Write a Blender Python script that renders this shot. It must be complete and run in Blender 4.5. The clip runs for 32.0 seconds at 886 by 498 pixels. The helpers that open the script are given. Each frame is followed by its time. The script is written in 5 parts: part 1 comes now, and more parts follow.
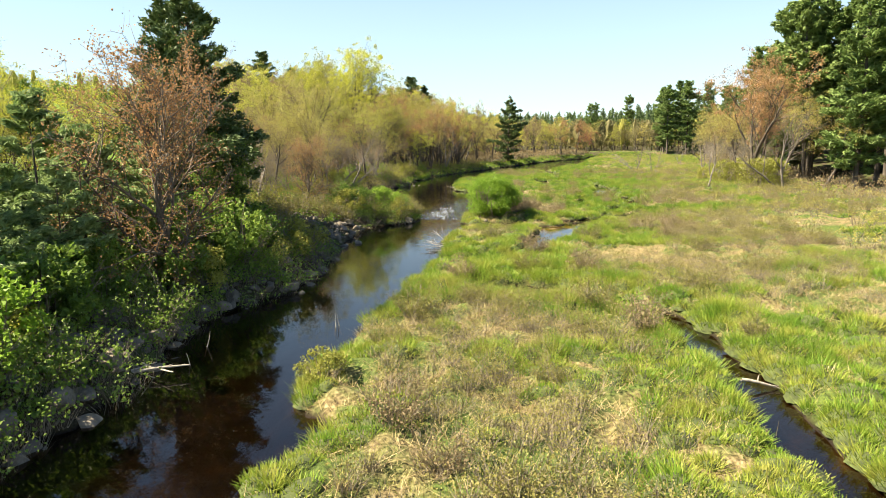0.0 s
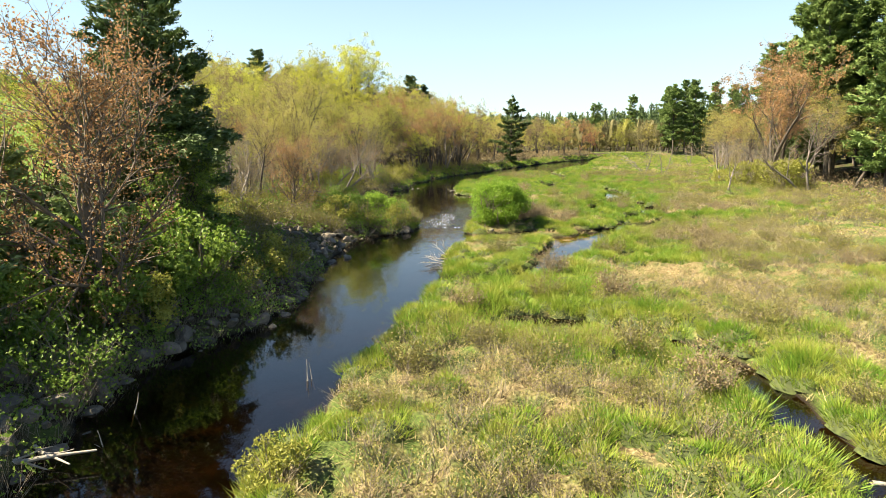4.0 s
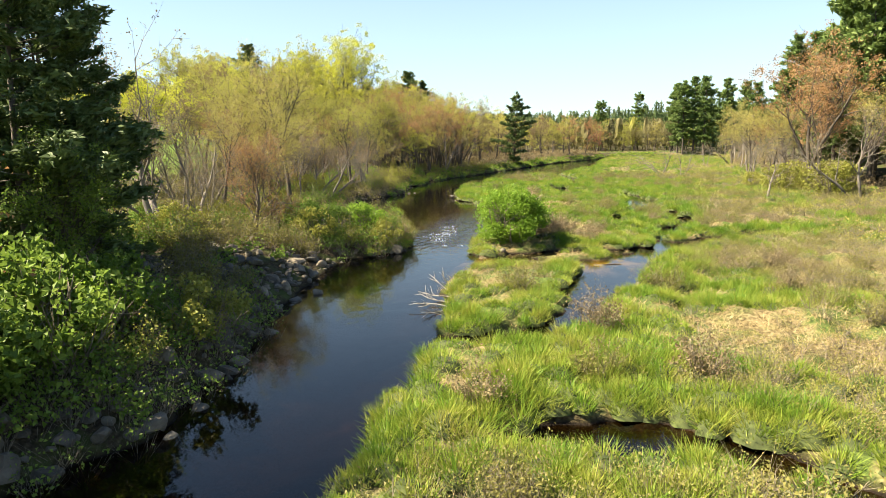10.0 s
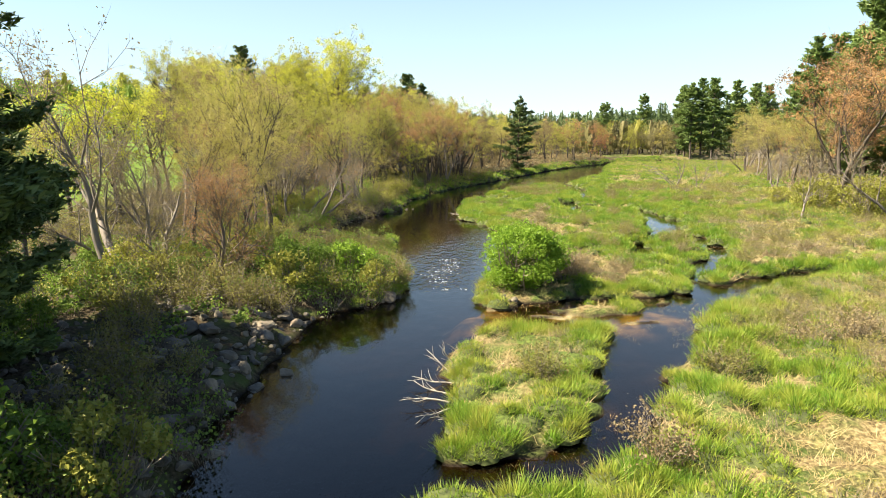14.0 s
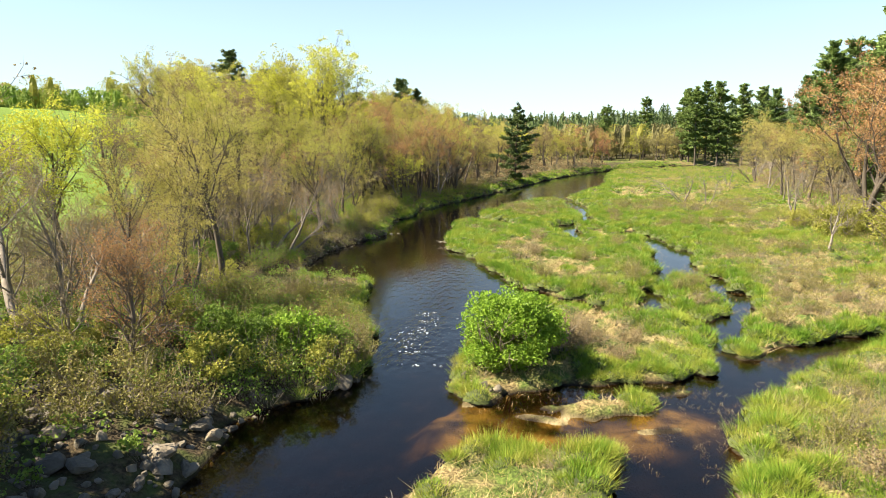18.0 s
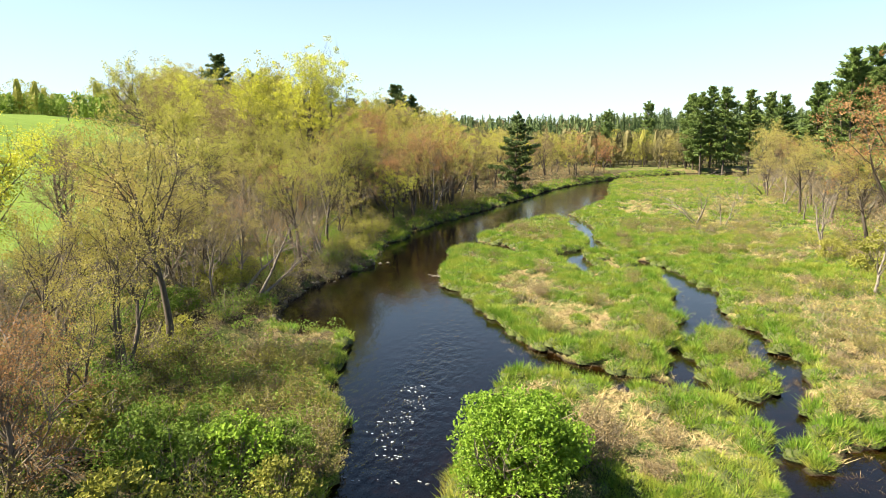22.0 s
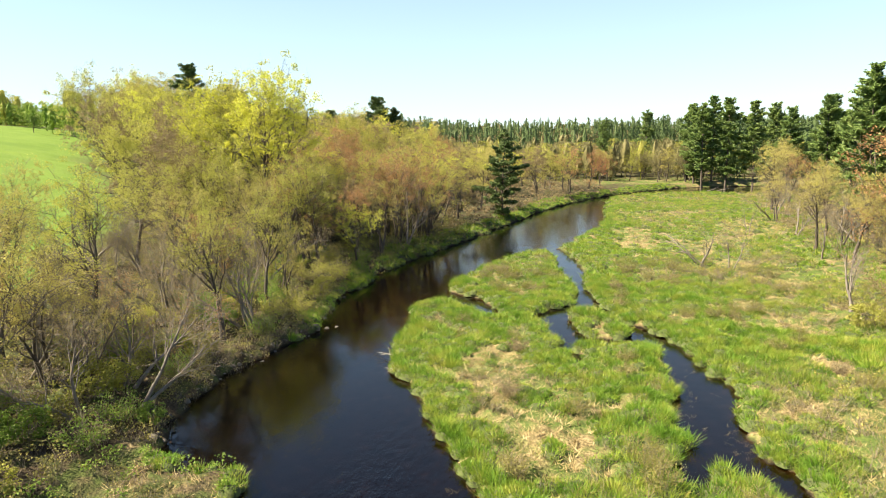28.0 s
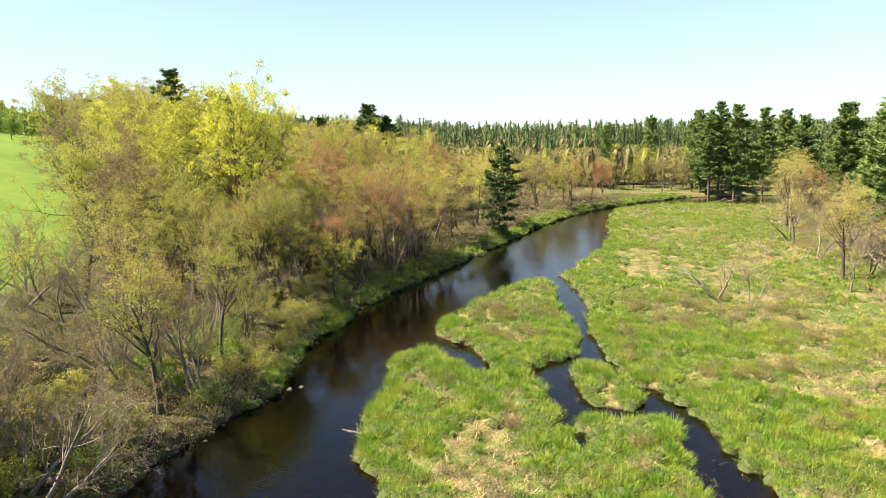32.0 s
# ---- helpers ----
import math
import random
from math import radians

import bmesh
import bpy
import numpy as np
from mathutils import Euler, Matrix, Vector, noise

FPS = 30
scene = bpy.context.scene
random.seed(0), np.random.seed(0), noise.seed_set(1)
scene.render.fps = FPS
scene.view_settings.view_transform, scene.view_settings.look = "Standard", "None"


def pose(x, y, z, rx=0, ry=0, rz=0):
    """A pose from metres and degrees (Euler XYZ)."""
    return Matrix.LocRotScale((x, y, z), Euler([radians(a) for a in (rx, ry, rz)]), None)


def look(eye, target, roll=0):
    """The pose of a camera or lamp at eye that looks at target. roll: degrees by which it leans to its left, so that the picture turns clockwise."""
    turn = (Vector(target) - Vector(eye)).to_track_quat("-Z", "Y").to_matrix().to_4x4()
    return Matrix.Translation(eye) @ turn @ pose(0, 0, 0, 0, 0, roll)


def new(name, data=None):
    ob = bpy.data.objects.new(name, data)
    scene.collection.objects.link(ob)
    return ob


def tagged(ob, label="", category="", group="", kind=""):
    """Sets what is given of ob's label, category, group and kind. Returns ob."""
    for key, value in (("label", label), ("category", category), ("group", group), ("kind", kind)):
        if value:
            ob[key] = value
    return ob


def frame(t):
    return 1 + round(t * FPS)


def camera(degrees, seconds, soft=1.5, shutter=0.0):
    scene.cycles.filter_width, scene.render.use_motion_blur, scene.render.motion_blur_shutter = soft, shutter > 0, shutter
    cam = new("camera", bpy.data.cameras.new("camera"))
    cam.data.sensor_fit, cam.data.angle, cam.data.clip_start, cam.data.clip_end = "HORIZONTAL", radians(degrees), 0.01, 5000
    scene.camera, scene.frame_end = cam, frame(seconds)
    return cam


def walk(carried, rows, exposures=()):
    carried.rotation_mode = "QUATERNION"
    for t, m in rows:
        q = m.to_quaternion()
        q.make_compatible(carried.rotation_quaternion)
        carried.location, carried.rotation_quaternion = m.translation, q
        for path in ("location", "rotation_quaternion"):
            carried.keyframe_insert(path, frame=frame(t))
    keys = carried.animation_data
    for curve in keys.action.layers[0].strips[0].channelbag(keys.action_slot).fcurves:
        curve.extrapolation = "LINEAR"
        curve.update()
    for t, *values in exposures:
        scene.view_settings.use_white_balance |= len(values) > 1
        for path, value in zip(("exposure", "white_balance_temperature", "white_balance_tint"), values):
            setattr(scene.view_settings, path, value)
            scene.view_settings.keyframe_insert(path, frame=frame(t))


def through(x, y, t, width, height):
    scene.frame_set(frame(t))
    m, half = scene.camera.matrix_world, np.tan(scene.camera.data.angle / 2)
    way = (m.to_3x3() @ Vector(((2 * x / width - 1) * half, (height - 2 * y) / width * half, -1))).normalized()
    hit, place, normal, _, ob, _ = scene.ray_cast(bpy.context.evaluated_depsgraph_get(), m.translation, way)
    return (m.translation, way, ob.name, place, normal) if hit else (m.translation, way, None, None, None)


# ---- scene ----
cam = camera(70, 32.0, soft=0.8)
PATH = [
    (0, (1.786, 6.193, 6.509), (1.554, 8.15, 6.167), -0.78),
    (1, (1.619, 7.422, 6.513), (1.386, 9.379, 6.173), -0.78),
    (2, (1.47, 8.698, 6.533), (1.238, 10.655, 6.192), -0.77),
    (3, (1.341, 9.872, 6.555), (1.109, 11.829, 6.214), -0.77),
    (3.5, (1.24, 10.509, 6.543), (1.008, 12.466, 6.202), -0.77),
    (5.5, (0.909, 13.088, 6.435), (0.677, 15.045, 6.096), -0.77),
    (6, (0.809, 13.745, 6.449), (0.579, 15.703, 6.11), -0.76),
    (7, (0.679, 15.164, 6.459), (0.449, 17.122, 6.118), -0.76),
    (8, (0.521, 16.62, 6.383), (0.293, 18.578, 6.041), -0.77),
    (9, (0.333, 18.103, 6.292), (0.105, 20.06, 5.949), -0.79),
    (10, (0.16, 19.654, 6.488), (-0.071, 21.611, 6.145), -0.81),
    (11, (0.011, 21.249, 6.728), (-0.225, 23.205, 6.385), -0.83),
    (12, (-0.176, 22.746, 7.029), (-0.41, 24.702, 6.685), -0.84),
    (13, (-0.388, 24.208, 7.398), (-0.622, 26.164, 7.054), -0.85),
    (14, (-0.516, 25.549, 7.869), (-0.748, 27.505, 7.524), -0.86),
    (14.5, (-0.533, 26.256, 8.094), (-0.765, 28.212, 7.749), -0.86),
    (16.5, (-0.244, 29.428, 8.972), (-0.475, 31.384, 8.626), -0.94),
    (17, (-0.174, 30.316, 9.174), (-0.405, 32.272, 8.827), -0.97),
    (18, (0.133, 32.018, 9.726), (-0.103, 33.974, 9.379), -1.02),
    (19, (0.123, 33.538, 10.192), (-0.112, 35.494, 9.845), -1.04),
    (20, (0.037, 35.097, 10.628), (-0.195, 37.053, 10.282), -1.02),
    (21, (-0.126, 36.603, 11.048), (-0.356, 38.56, 10.702), -0.99),
    (22, (-0.215, 38.43, 11.458), (-0.445, 40.387, 11.113), -0.98),
    (23, (-0.233, 40.06, 11.933), (-0.463, 42.016, 11.589), -0.99),
    (24, (-0.002, 41.819, 12.418), (-0.23, 43.776, 12.074), -1.01),
    (25, (0.395, 43.637, 12.9), (0.165, 45.594, 12.558), -1.02),
    (25.5, (0.564, 44.641, 13.094), (0.334, 46.598, 12.753), -1.02),
    (27.5, (1.676, 48.068, 14.215), (1.447, 50.026, 13.872), -1.01),
    (28, (1.837, 48.855, 14.475), (1.61, 50.813, 14.134), -1),
    (29, (2.215, 50.824, 14.935), (1.984, 52.781, 14.594), -0.99),
    (30, (2.376, 52.708, 15.504), (2.146, 54.665, 15.161), -0.98),
    (31, (2.446, 54.54, 16.06), (2.216, 56.497, 15.718), -0.97),
    (32, (2.299, 56.363, 16.502), (2.07, 58.321, 16.16), -0.97),
]
walk(cam, [(t, look(eye, aim, roll)) for t, eye, aim, roll in PATH])

# ---- world and sun ----
SUN_EL, SUN_AZ = radians(48), radians(-103)      # azimuth from +y, clockwise
sun_dir = Vector((math.sin(SUN_AZ) * math.cos(SUN_EL), math.cos(SUN_AZ) * math.cos(SUN_EL), math.sin(SUN_EL)))
world = bpy.data.worlds.new("sky")
scene.world = world
world.use_nodes = True
wn, wl = world.node_tree.nodes, world.node_tree.links
sky = wn.new("ShaderNodeTexSky")
sky.sky_type, sky.sun_disc = "NISHITA", False
sky.sun_elevation, sky.sun_rotation = SUN_EL, SUN_AZ
sky.air_density, sky.dust_density, sky.ozone_density = 0.9, 0.1, 2.0
haze = wn.new("ShaderNodeMix")
haze.data_type = "RGBA"
up = wn.new("ShaderNodeTexCoord")
level = wn.new("ShaderNodeSeparateXYZ")
wl.new(up.outputs["Generated"], level.inputs[0])
thin = wn.new("ShaderNodeMath")
thin.operation, thin.use_clamp = "SUBTRACT", True
thin.inputs[0].default_value = 1.0
wl.new(level.outputs[2], thin.inputs[1])
power = wn.new("ShaderNodeMath")
power.operation = "POWER"
power.inputs[1].default_value = 2.8
wl.new(thin.outputs[0], power.inputs[0])
amount = wn.new("ShaderNodeMath")
amount.operation = "MULTIPLY"
amount.inputs[1].default_value = 0.75
wl.new(power.outputs[0], amount.inputs[0])
wl.new(amount.outputs[0], haze.inputs[0])
haze.inputs[7].default_value = (3.75, 4.75, 4.95, 1)
wl.new(sky.outputs[0], haze.inputs[6])
wl.new(haze.outputs[2], wn["Background"].inputs[0])
wn["Background"].inputs[1].default_value = 0.05
lamp = bpy.data.lights.new("sun", "SUN")
lamp.energy, lamp.angle, lamp.color = 5.0, radians(0.6), (1.0, 0.86, 0.63)
sun = new("sun", lamp)
sun.matrix_world = look(sun_dir * 300, (0, 0, 0))
scene.view_settings.exposure = 2.17


# ---- materials ----
def nodes_of(name):
    m = bpy.data.materials.new(name)
    m.use_nodes = True
    nt = m.node_tree
    return m, nt, nt.nodes["Principled BSDF"]


def add(nt, kind, **values):
    n = nt.nodes.new("ShaderNode" + kind)
    for key, v in values.items():
        n.inputs[key.replace("_", " ")].default_value = v
    return n


def ramp(nt, source, stops):
    n = nt.nodes.new("ShaderNodeValToRGB")
    e = n.color_ramp.elements
    while len(e) < len(stops):
        e.new(0.5)
    for el, (at, col) in zip(e, stops):
        el.position, el.color = at, (*col, 1)
    nt.links.new(source, n.inputs[0])
    return n.outputs[0]


def mix(nt, fac, a, b, mode="MIX"):
    n = nt.nodes.new("ShaderNodeMix")
    n.data_type, n.blend_type = "RGBA", mode
    if isinstance(fac, float):
        n.inputs[0].default_value = fac
    else:
        nt.links.new(fac, n.inputs[0])
    for socket, v in ((n.inputs[6], a), (n.inputs[7], b)):
        if isinstance(v, tuple):
            socket.default_value = (*v, 1)
        else:
            nt.links.new(v, socket)
    return n.outputs[2]


def noise_tex(nt, scale, detail=4, vec=None):
    n = add(nt, "TexNoise", Scale=scale, Detail=detail)
    if vec is not None:
        nt.links.new(vec, n.inputs["Vector"])
    return n.outputs[0]


def bump(nt, bsdf, height, strength, distance=0.05):
    b = add(nt, "Bump", Strength=strength, Distance=distance)
    nt.links.new(height, b.inputs["Height"])
    nt.links.new(b.outputs[0], bsdf.inputs["Normal"])


def math_node(nt, op, a, b=0.0):
    n = nt.nodes.new("ShaderNodeMath")
    n.operation = op
    for s, v in ((n.inputs[0], a), (n.inputs[1], b)):
        if isinstance(v, (int, float)):
            s.default_value = v
        else:
            nt.links.new(v, s)
    return n.outputs[0]


def leaf_mat(name, stops, through=0.35, rough=0.55, patch=0.0):
    """Foliage: colour by leaf and by plant, with light coming through."""
    m, nt, bsdf = nodes_of(name)
    geo = nt.nodes.new("ShaderNodeNewGeometry")
    info = nt.nodes.new("ShaderNodeObjectInfo")
    mixed = math_node(nt, "ADD", math_node(nt, "MULTIPLY", geo.outputs["Random Per Island"], 0.6),
                      math_node(nt, "MULTIPLY", info.outputs["Random"], 0.4))
    if patch:
        wide = noise_tex(nt, patch, 3, geo.outputs["Position"])
        wide = ramp(nt, wide, [(0.3, (0, 0, 0)), (0.7, (1, 1, 1))])
        mixed = math_node(nt, "ADD", math_node(nt, "MULTIPLY", mixed, 0.55), math_node(nt, "MULTIPLY", wide, 0.55))
    col = ramp(nt, mixed, stops)
    nt.links.new(col, bsdf.inputs["Base Color"])
    bsdf.inputs["Roughness"].default_value = rough
    bsdf.inputs["Specular IOR Level"].default_value = 0.25
    tr = add(nt, "BsdfTranslucent")
    nt.links.new(col, tr.inputs[0])
    ms = nt.nodes.new("ShaderNodeMixShader")
    ms.inputs[0].default_value = through
    nt.links.new(bsdf.outputs[0], ms.inputs[1])
    nt.links.new(tr.outputs[0], ms.inputs[2])
    nt.links.new(ms.outputs[0], nt.nodes["Material Output"].inputs[0])
    return m


def bark_mat(name, dark, light, scale=6.0):
    m, nt, bsdf = nodes_of(name)
    geo = nt.nodes.new("ShaderNodeTexCoord")
    mp = nt.nodes.new("ShaderNodeMapping")
    mp.inputs["Scale"].default_value = (1, 1, 0.25)
    nt.links.new(geo.outputs["Object"], mp.inputs[0])
    n = noise_tex(nt, scale, 6, mp.outputs[0])
    big = noise_tex(nt, 0.8, 2, geo.outputs["Object"])
    col = mix(nt, math_node(nt, "MULTIPLY", big, 0.5), ramp(nt, n, [(0.3, dark), (0.7, light)]), tuple(0.7 * c for c in light))
    nt.links.new(col, bsdf.inputs["Base Color"])
    bsdf.inputs["Roughness"].default_value = 0.9
    bump(nt, bsdf, n, 0.6)
    return m


def rock_mat():
    m, nt, bsdf = nodes_of("granite")
    tc = nt.nodes.new("ShaderNodeTexCoord")
    info = nt.nodes.new("ShaderNodeObjectInfo")
    n1, n2 = noise_tex(nt, 2.2, 6, tc.outputs["Object"]), noise_tex(nt, 14, 5, tc.outputs["Object"])
    base = ramp(nt, n1, [(0.3, (0.085, 0.075, 0.062)), (0.55, (0.17, 0.152, 0.128)), (0.75, (0.27, 0.245, 0.205))])
    spot = mix(nt, math_node(nt, "MULTIPLY", n2, 0.5), base, (0.12, 0.115, 0.09))
    tone = ramp(nt, info.outputs["Random"], [(0.0, (0.45, 0.43, 0.4)), (0.7, (0.8, 0.77, 0.71)), (1.0, (1.2, 1.08, 0.92))])
    nt.links.new(mix(nt, 1.0, spot, tone, "MULTIPLY"), bsdf.inputs["Base Color"])
    bsdf.inputs["Roughness"].default_value = 0.85
    bump(nt, bsdf, n2, 0.7)
    return m


def ground_mat():
    """Marsh litter and moss, woodland leaf litter, mown field and river sand, told apart by the sheet's own masks."""
    m, nt, bsdf = nodes_of("earth_and_grass")
    tc = nt.nodes.new("ShaderNodeTexCoord")
    P = tc.outputs["Object"]
    att = nt.nodes.new("ShaderNodeVertexColor")
    att.layer_name = "cover"
    sep = nt.nodes.new("ShaderNodeSeparateColor")
    nt.links.new(att.outputs[0], sep.inputs[0])
    fine, mid, wide = noise_tex(nt, 9, 6, P), noise_tex(nt, 1.1, 5, P), noise_tex(nt, 0.16, 4, P)
    dry = ramp(nt, fine, [(0.3, (0.05, 0.036, 0.018)), (0.5, (0.16, 0.125, 0.06)), (0.72, (0.32, 0.26, 0.14))])
    green = ramp(nt, fine, [(0.3, (0.03, 0.045, 0.012)), (0.6, (0.085, 0.12, 0.026)), (0.8, (0.17, 0.19, 0.05))])
    sel = ramp(nt, math_node(nt, "ADD", math_node(nt, "MULTIPLY", mid, 0.55), math_node(nt, "MULTIPLY", wide, 0.45)), [(0.42, (0, 0, 0)), (0.54, (1, 1, 1))])
    marsh = mix(nt, sel, dry, green)
    litter = ramp(nt, fine, [(0.3, (0.02, 0.015, 0.009)), (0.6, (0.065, 0.05, 0.03)), (0.8, (0.13, 0.10, 0.062))])
    wood = mix(nt, ramp(nt, mid, [(0.45, (0, 0, 0)), (0.65, (1, 1, 1))]), litter, (0.055, 0.07, 0.02))
    field = ramp(nt, math_node(nt, "ADD", math_node(nt, "MULTIPLY", fine, 0.4), math_node(nt, "MULTIPLY", wide, 0.6)),
                 [(0.35, (0.075, 0.13, 0.016)), (0.6, (0.11, 0.17, 0.026)), (0.8, (0.16, 0.21, 0.042))])
    sand = ramp(nt, mid, [(0.36, (0.06, 0.045, 0.022)), (0.5, (0.22, 0.18, 0.095)), (0.75, (0.36, 0.30, 0.18))])
    mud = ramp(nt, mid, [(0.35, (0.008, 0.006, 0.004)), (0.6, (0.02, 0.014, 0.009)), (0.8, (0.07, 0.043, 0.022))])
    col = mix(nt, sep.outputs[0], marsh, wood)
    col = mix(nt, sep.outputs[1], col, field)
    geo = nt.nodes.new("ShaderNodeNewGeometry")
    z = nt.nodes.new("ShaderNodeSeparateXYZ")
    nt.links.new(geo.outputs["Position"], z.inputs[0])
    wet = ramp(nt, math_node(nt, "ADD", z.outputs[2], math_node(nt, "MULTIPLY", mid, 0.12)), [(0.08, (1, 1, 1)), (0.26, (0, 0, 0))])
    col = mix(nt, wet, col, mud)
    col = mix(nt, sep.outputs[2], col, sand)
    nt.links.new(col, bsdf.inputs["Base Color"])
    bsdf.inputs["Roughness"].default_value = 0.95
    bsdf.inputs["Specular IOR Level"].default_value = 0.15
    bump(nt, bsdf, fine, 0.8, 0.12)
    return m


def water_mat():
    m, nt, bsdf = nodes_of("tea_coloured_water")
    nt.nodes.remove(bsdf)
    geo = nt.nodes.new("ShaderNodeNewGeometry")
    mp = nt.nodes.new("ShaderNodeMapping")
    mp.inputs["Scale"].default_value = (1.0, 0.45, 1.0)
    nt.links.new(geo.outputs["Position"], mp.inputs[0])
    n1, n2 = noise_tex(nt, 3.0, 3, mp.outputs[0]), noise_tex(nt, 0.35, 2, mp.outputs[0])
    att = nt.nodes.new("ShaderNodeVertexColor")
    att.layer_name = "chop"
    parts = nt.nodes.new("ShaderNodeSeparateColor")
    nt.links.new(att.outputs[0], parts.inputs[0])
    b = add(nt, "Bump", Distance=0.09)
    nt.links.new(n1, b.inputs["Height"])
    nt.links.new(math_node(nt, "ADD", math_node(nt, "MULTIPLY", n2, 0.05), math_node(nt, "MULTIPLY", parts.outputs[0], 1.0)), b.inputs["Strength"])
    tr = add(nt, "BsdfTransparent")
    nt.links.new(mix(nt, parts.outputs[1], (0.26, 0.19, 0.10), (0.76, 0.63, 0.36)), tr.inputs[0])
    gl = add(nt, "BsdfGlossy", Color=(1, 1, 1, 1), Roughness=0.04)
    nt.links.new(b.outputs[0], gl.inputs["Normal"])
    fr = add(nt, "Fresnel", IOR=1.33)
    nt.links.new(b.outputs[0], fr.inputs["Normal"])
    ms = nt.nodes.new("ShaderNodeMixShader")
    nt.links.new(fr.outputs[0], ms.inputs[0])
    nt.links.new(tr.outputs[0], ms.inputs[1])
    nt.links.new(gl.outputs[0], ms.inputs[2])
    nt.links.new(ms.outputs[0], nt.nodes["Material Output"].inputs[0])
    return m


def plain_mat(name, a, b, scale=8.0, rough=0.8):
    m, nt, bsdf = nodes_of(name)
    tc = nt.nodes.new("ShaderNodeTexCoord")
    n = noise_tex(nt, scale, 5, tc.outputs["Object"])
    nt.links.new(ramp(nt, n, [(0.3, a), (0.7, b)]), bsdf.inputs["Base Color"])
    bsdf.inputs["Roughness"].default_value = rough
    bump(nt, bsdf, n, 0.4)
    return m


GROUND, WATER, ROCK = ground_mat(), water_mat(), rock_mat()
BARK_GREY = bark_mat("grey_bark", (0.07, 0.06, 0.05), (0.24, 0.21, 0.18))
BARK_DARK = bark_mat("dark_bark", (0.028, 0.023, 0.018), (0.11, 0.09, 0.07))
BARK_PALE = bark_mat("pale_bark", (0.12, 0.105, 0.088), (0.34, 0.31, 0.265))
BARK_MID = bark_mat("brown_bark", (0.055, 0.045, 0.035), (0.19, 0.155, 0.12))
TWIG = bark_mat("twig_bark", (0.09, 0.075, 0.052), (0.25, 0.21, 0.15), 12)
DRIFT = bark_mat("bleached_wood", (0.2, 0.175, 0.14), (0.42, 0.375, 0.31), 10)
LEAF = {
    "yellow": leaf_mat("yellow_green_leaves", [(0.0, (0.34, 0.36, 0.03)), (0.5, (0.48, 0.50, 0.05)), (1.0, (0.58, 0.58, 0.10))], 0.32),
    "olive": leaf_mat("olive_spring_leaves", [(0.0, (0.22, 0.225, 0.04)), (0.5, (0.33, 0.335, 0.06)), (1.0, (0.44, 0.43, 0.10))], 0.32),
    "gold": leaf_mat("golden_olive_leaves", [(0.0, (0.25, 0.225, 0.055)), (0.5, (0.36, 0.325, 0.085)), (1.0, (0.46, 0.415, 0.135))], 0.32),
    "rust": leaf_mat("rust_red_buds", [(0.0, (0.22, 0.115, 0.05)), (0.5, (0.34, 0.195, 0.085)), (1.0, (0.43, 0.28, 0.13))], 0.35),
    "red": leaf_mat("red_maple_buds", [(0.0, (0.20, 0.055, 0.03)), (0.5, (0.31, 0.10, 0.05)), (1.0, (0.36, 0.17, 0.08))], 0.3),
    "tan": leaf_mat("tan_catkins", [(0.0, (0.14, 0.10, 0.055)), (0.5, (0.22, 0.17, 0.09)), (1.0, (0.31, 0.25, 0.13))], 0.25),
    "bud": leaf_mat("small_olive_buds", [(0.0, (0.11, 0.105, 0.028)), (0.5, (0.18, 0.17, 0.045)), (1.0, (0.27, 0.25, 0.08))], 0.3),
    "haze": leaf_mat("grey_olive_far_buds", [(0.0, (0.10, 0.09, 0.038)), (0.5, (0.165, 0.15, 0.06)), (1.0, (0.24, 0.22, 0.095))], 0.25),
    "green": leaf_mat("fresh_green_leaves", [(0.0, (0.12, 0.21, 0.02)), (0.5, (0.21, 0.34, 0.035)), (1.0, (0.32, 0.45, 0.06))], 0.45),
    "shrub": leaf_mat("shrub_green_leaves", [(0.0, (0.08, 0.135, 0.02)), (0.5, (0.14, 0.22, 0.033)), (1.0, (0.23, 0.31, 0.055))], 0.4),
    "lime": leaf_mat("yellow_green_shrub_leaves", [(0.0, (0.15, 0.165, 0.03)), (0.5, (0.24, 0.25, 0.045)), (1.0, (0.35, 0.34, 0.08))], 0.4),
    "pine": leaf_mat("white_pine_needles", [(0.0, (0.085, 0.145, 0.038)), (0.5, (0.15, 0.22, 0.06)), (1.0, (0.25, 0.32, 0.10))], 0.3),
    "far_pine": leaf_mat("far_pine_needles", [(0.0, (0.055, 0.09, 0.032)), (0.5, (0.095, 0.14, 0.05)), (1.0, (0.15, 0.195, 0.075))], 0.25),
    "dark": leaf_mat("dark_pine_needles", [(0.0, (0.05, 0.085, 0.026)), (0.5, (0.09, 0.135, 0.042)), (1.0, (0.155, 0.205, 0.07))], 0.2),
    "soft": leaf_mat("pale_pine_needles", [(0.0, (0.13, 0.20, 0.07)), (0.5, (0.23, 0.31, 0.115)), (1.0, (0.33, 0.41, 0.17))], 0.35),
    "sedge": leaf_mat("sedge_blades", [(0.0, (0.065, 0.15, 0.014)), (0.35, (0.125, 0.235, 0.022)), (0.7, (0.25, 0.30, 0.042)), (1.0, (0.38, 0.35, 0.09))], 0.4, patch=0.9),
    "dry": leaf_mat("dry_grass_blades", [(0.0, (0.19, 0.14, 0.06)), (0.5, (0.33, 0.26, 0.12)), (1.0, (0.50, 0.42, 0.24))], 0.25, patch=0.7),
}

# tussock base; the shade between tussocks is put into its dark colour
SHADED_TURF = plain_mat("shaded_turf", (0.02, 0.028, 0.007), (0.07, 0.09, 0.02), 5.0, 0.95)


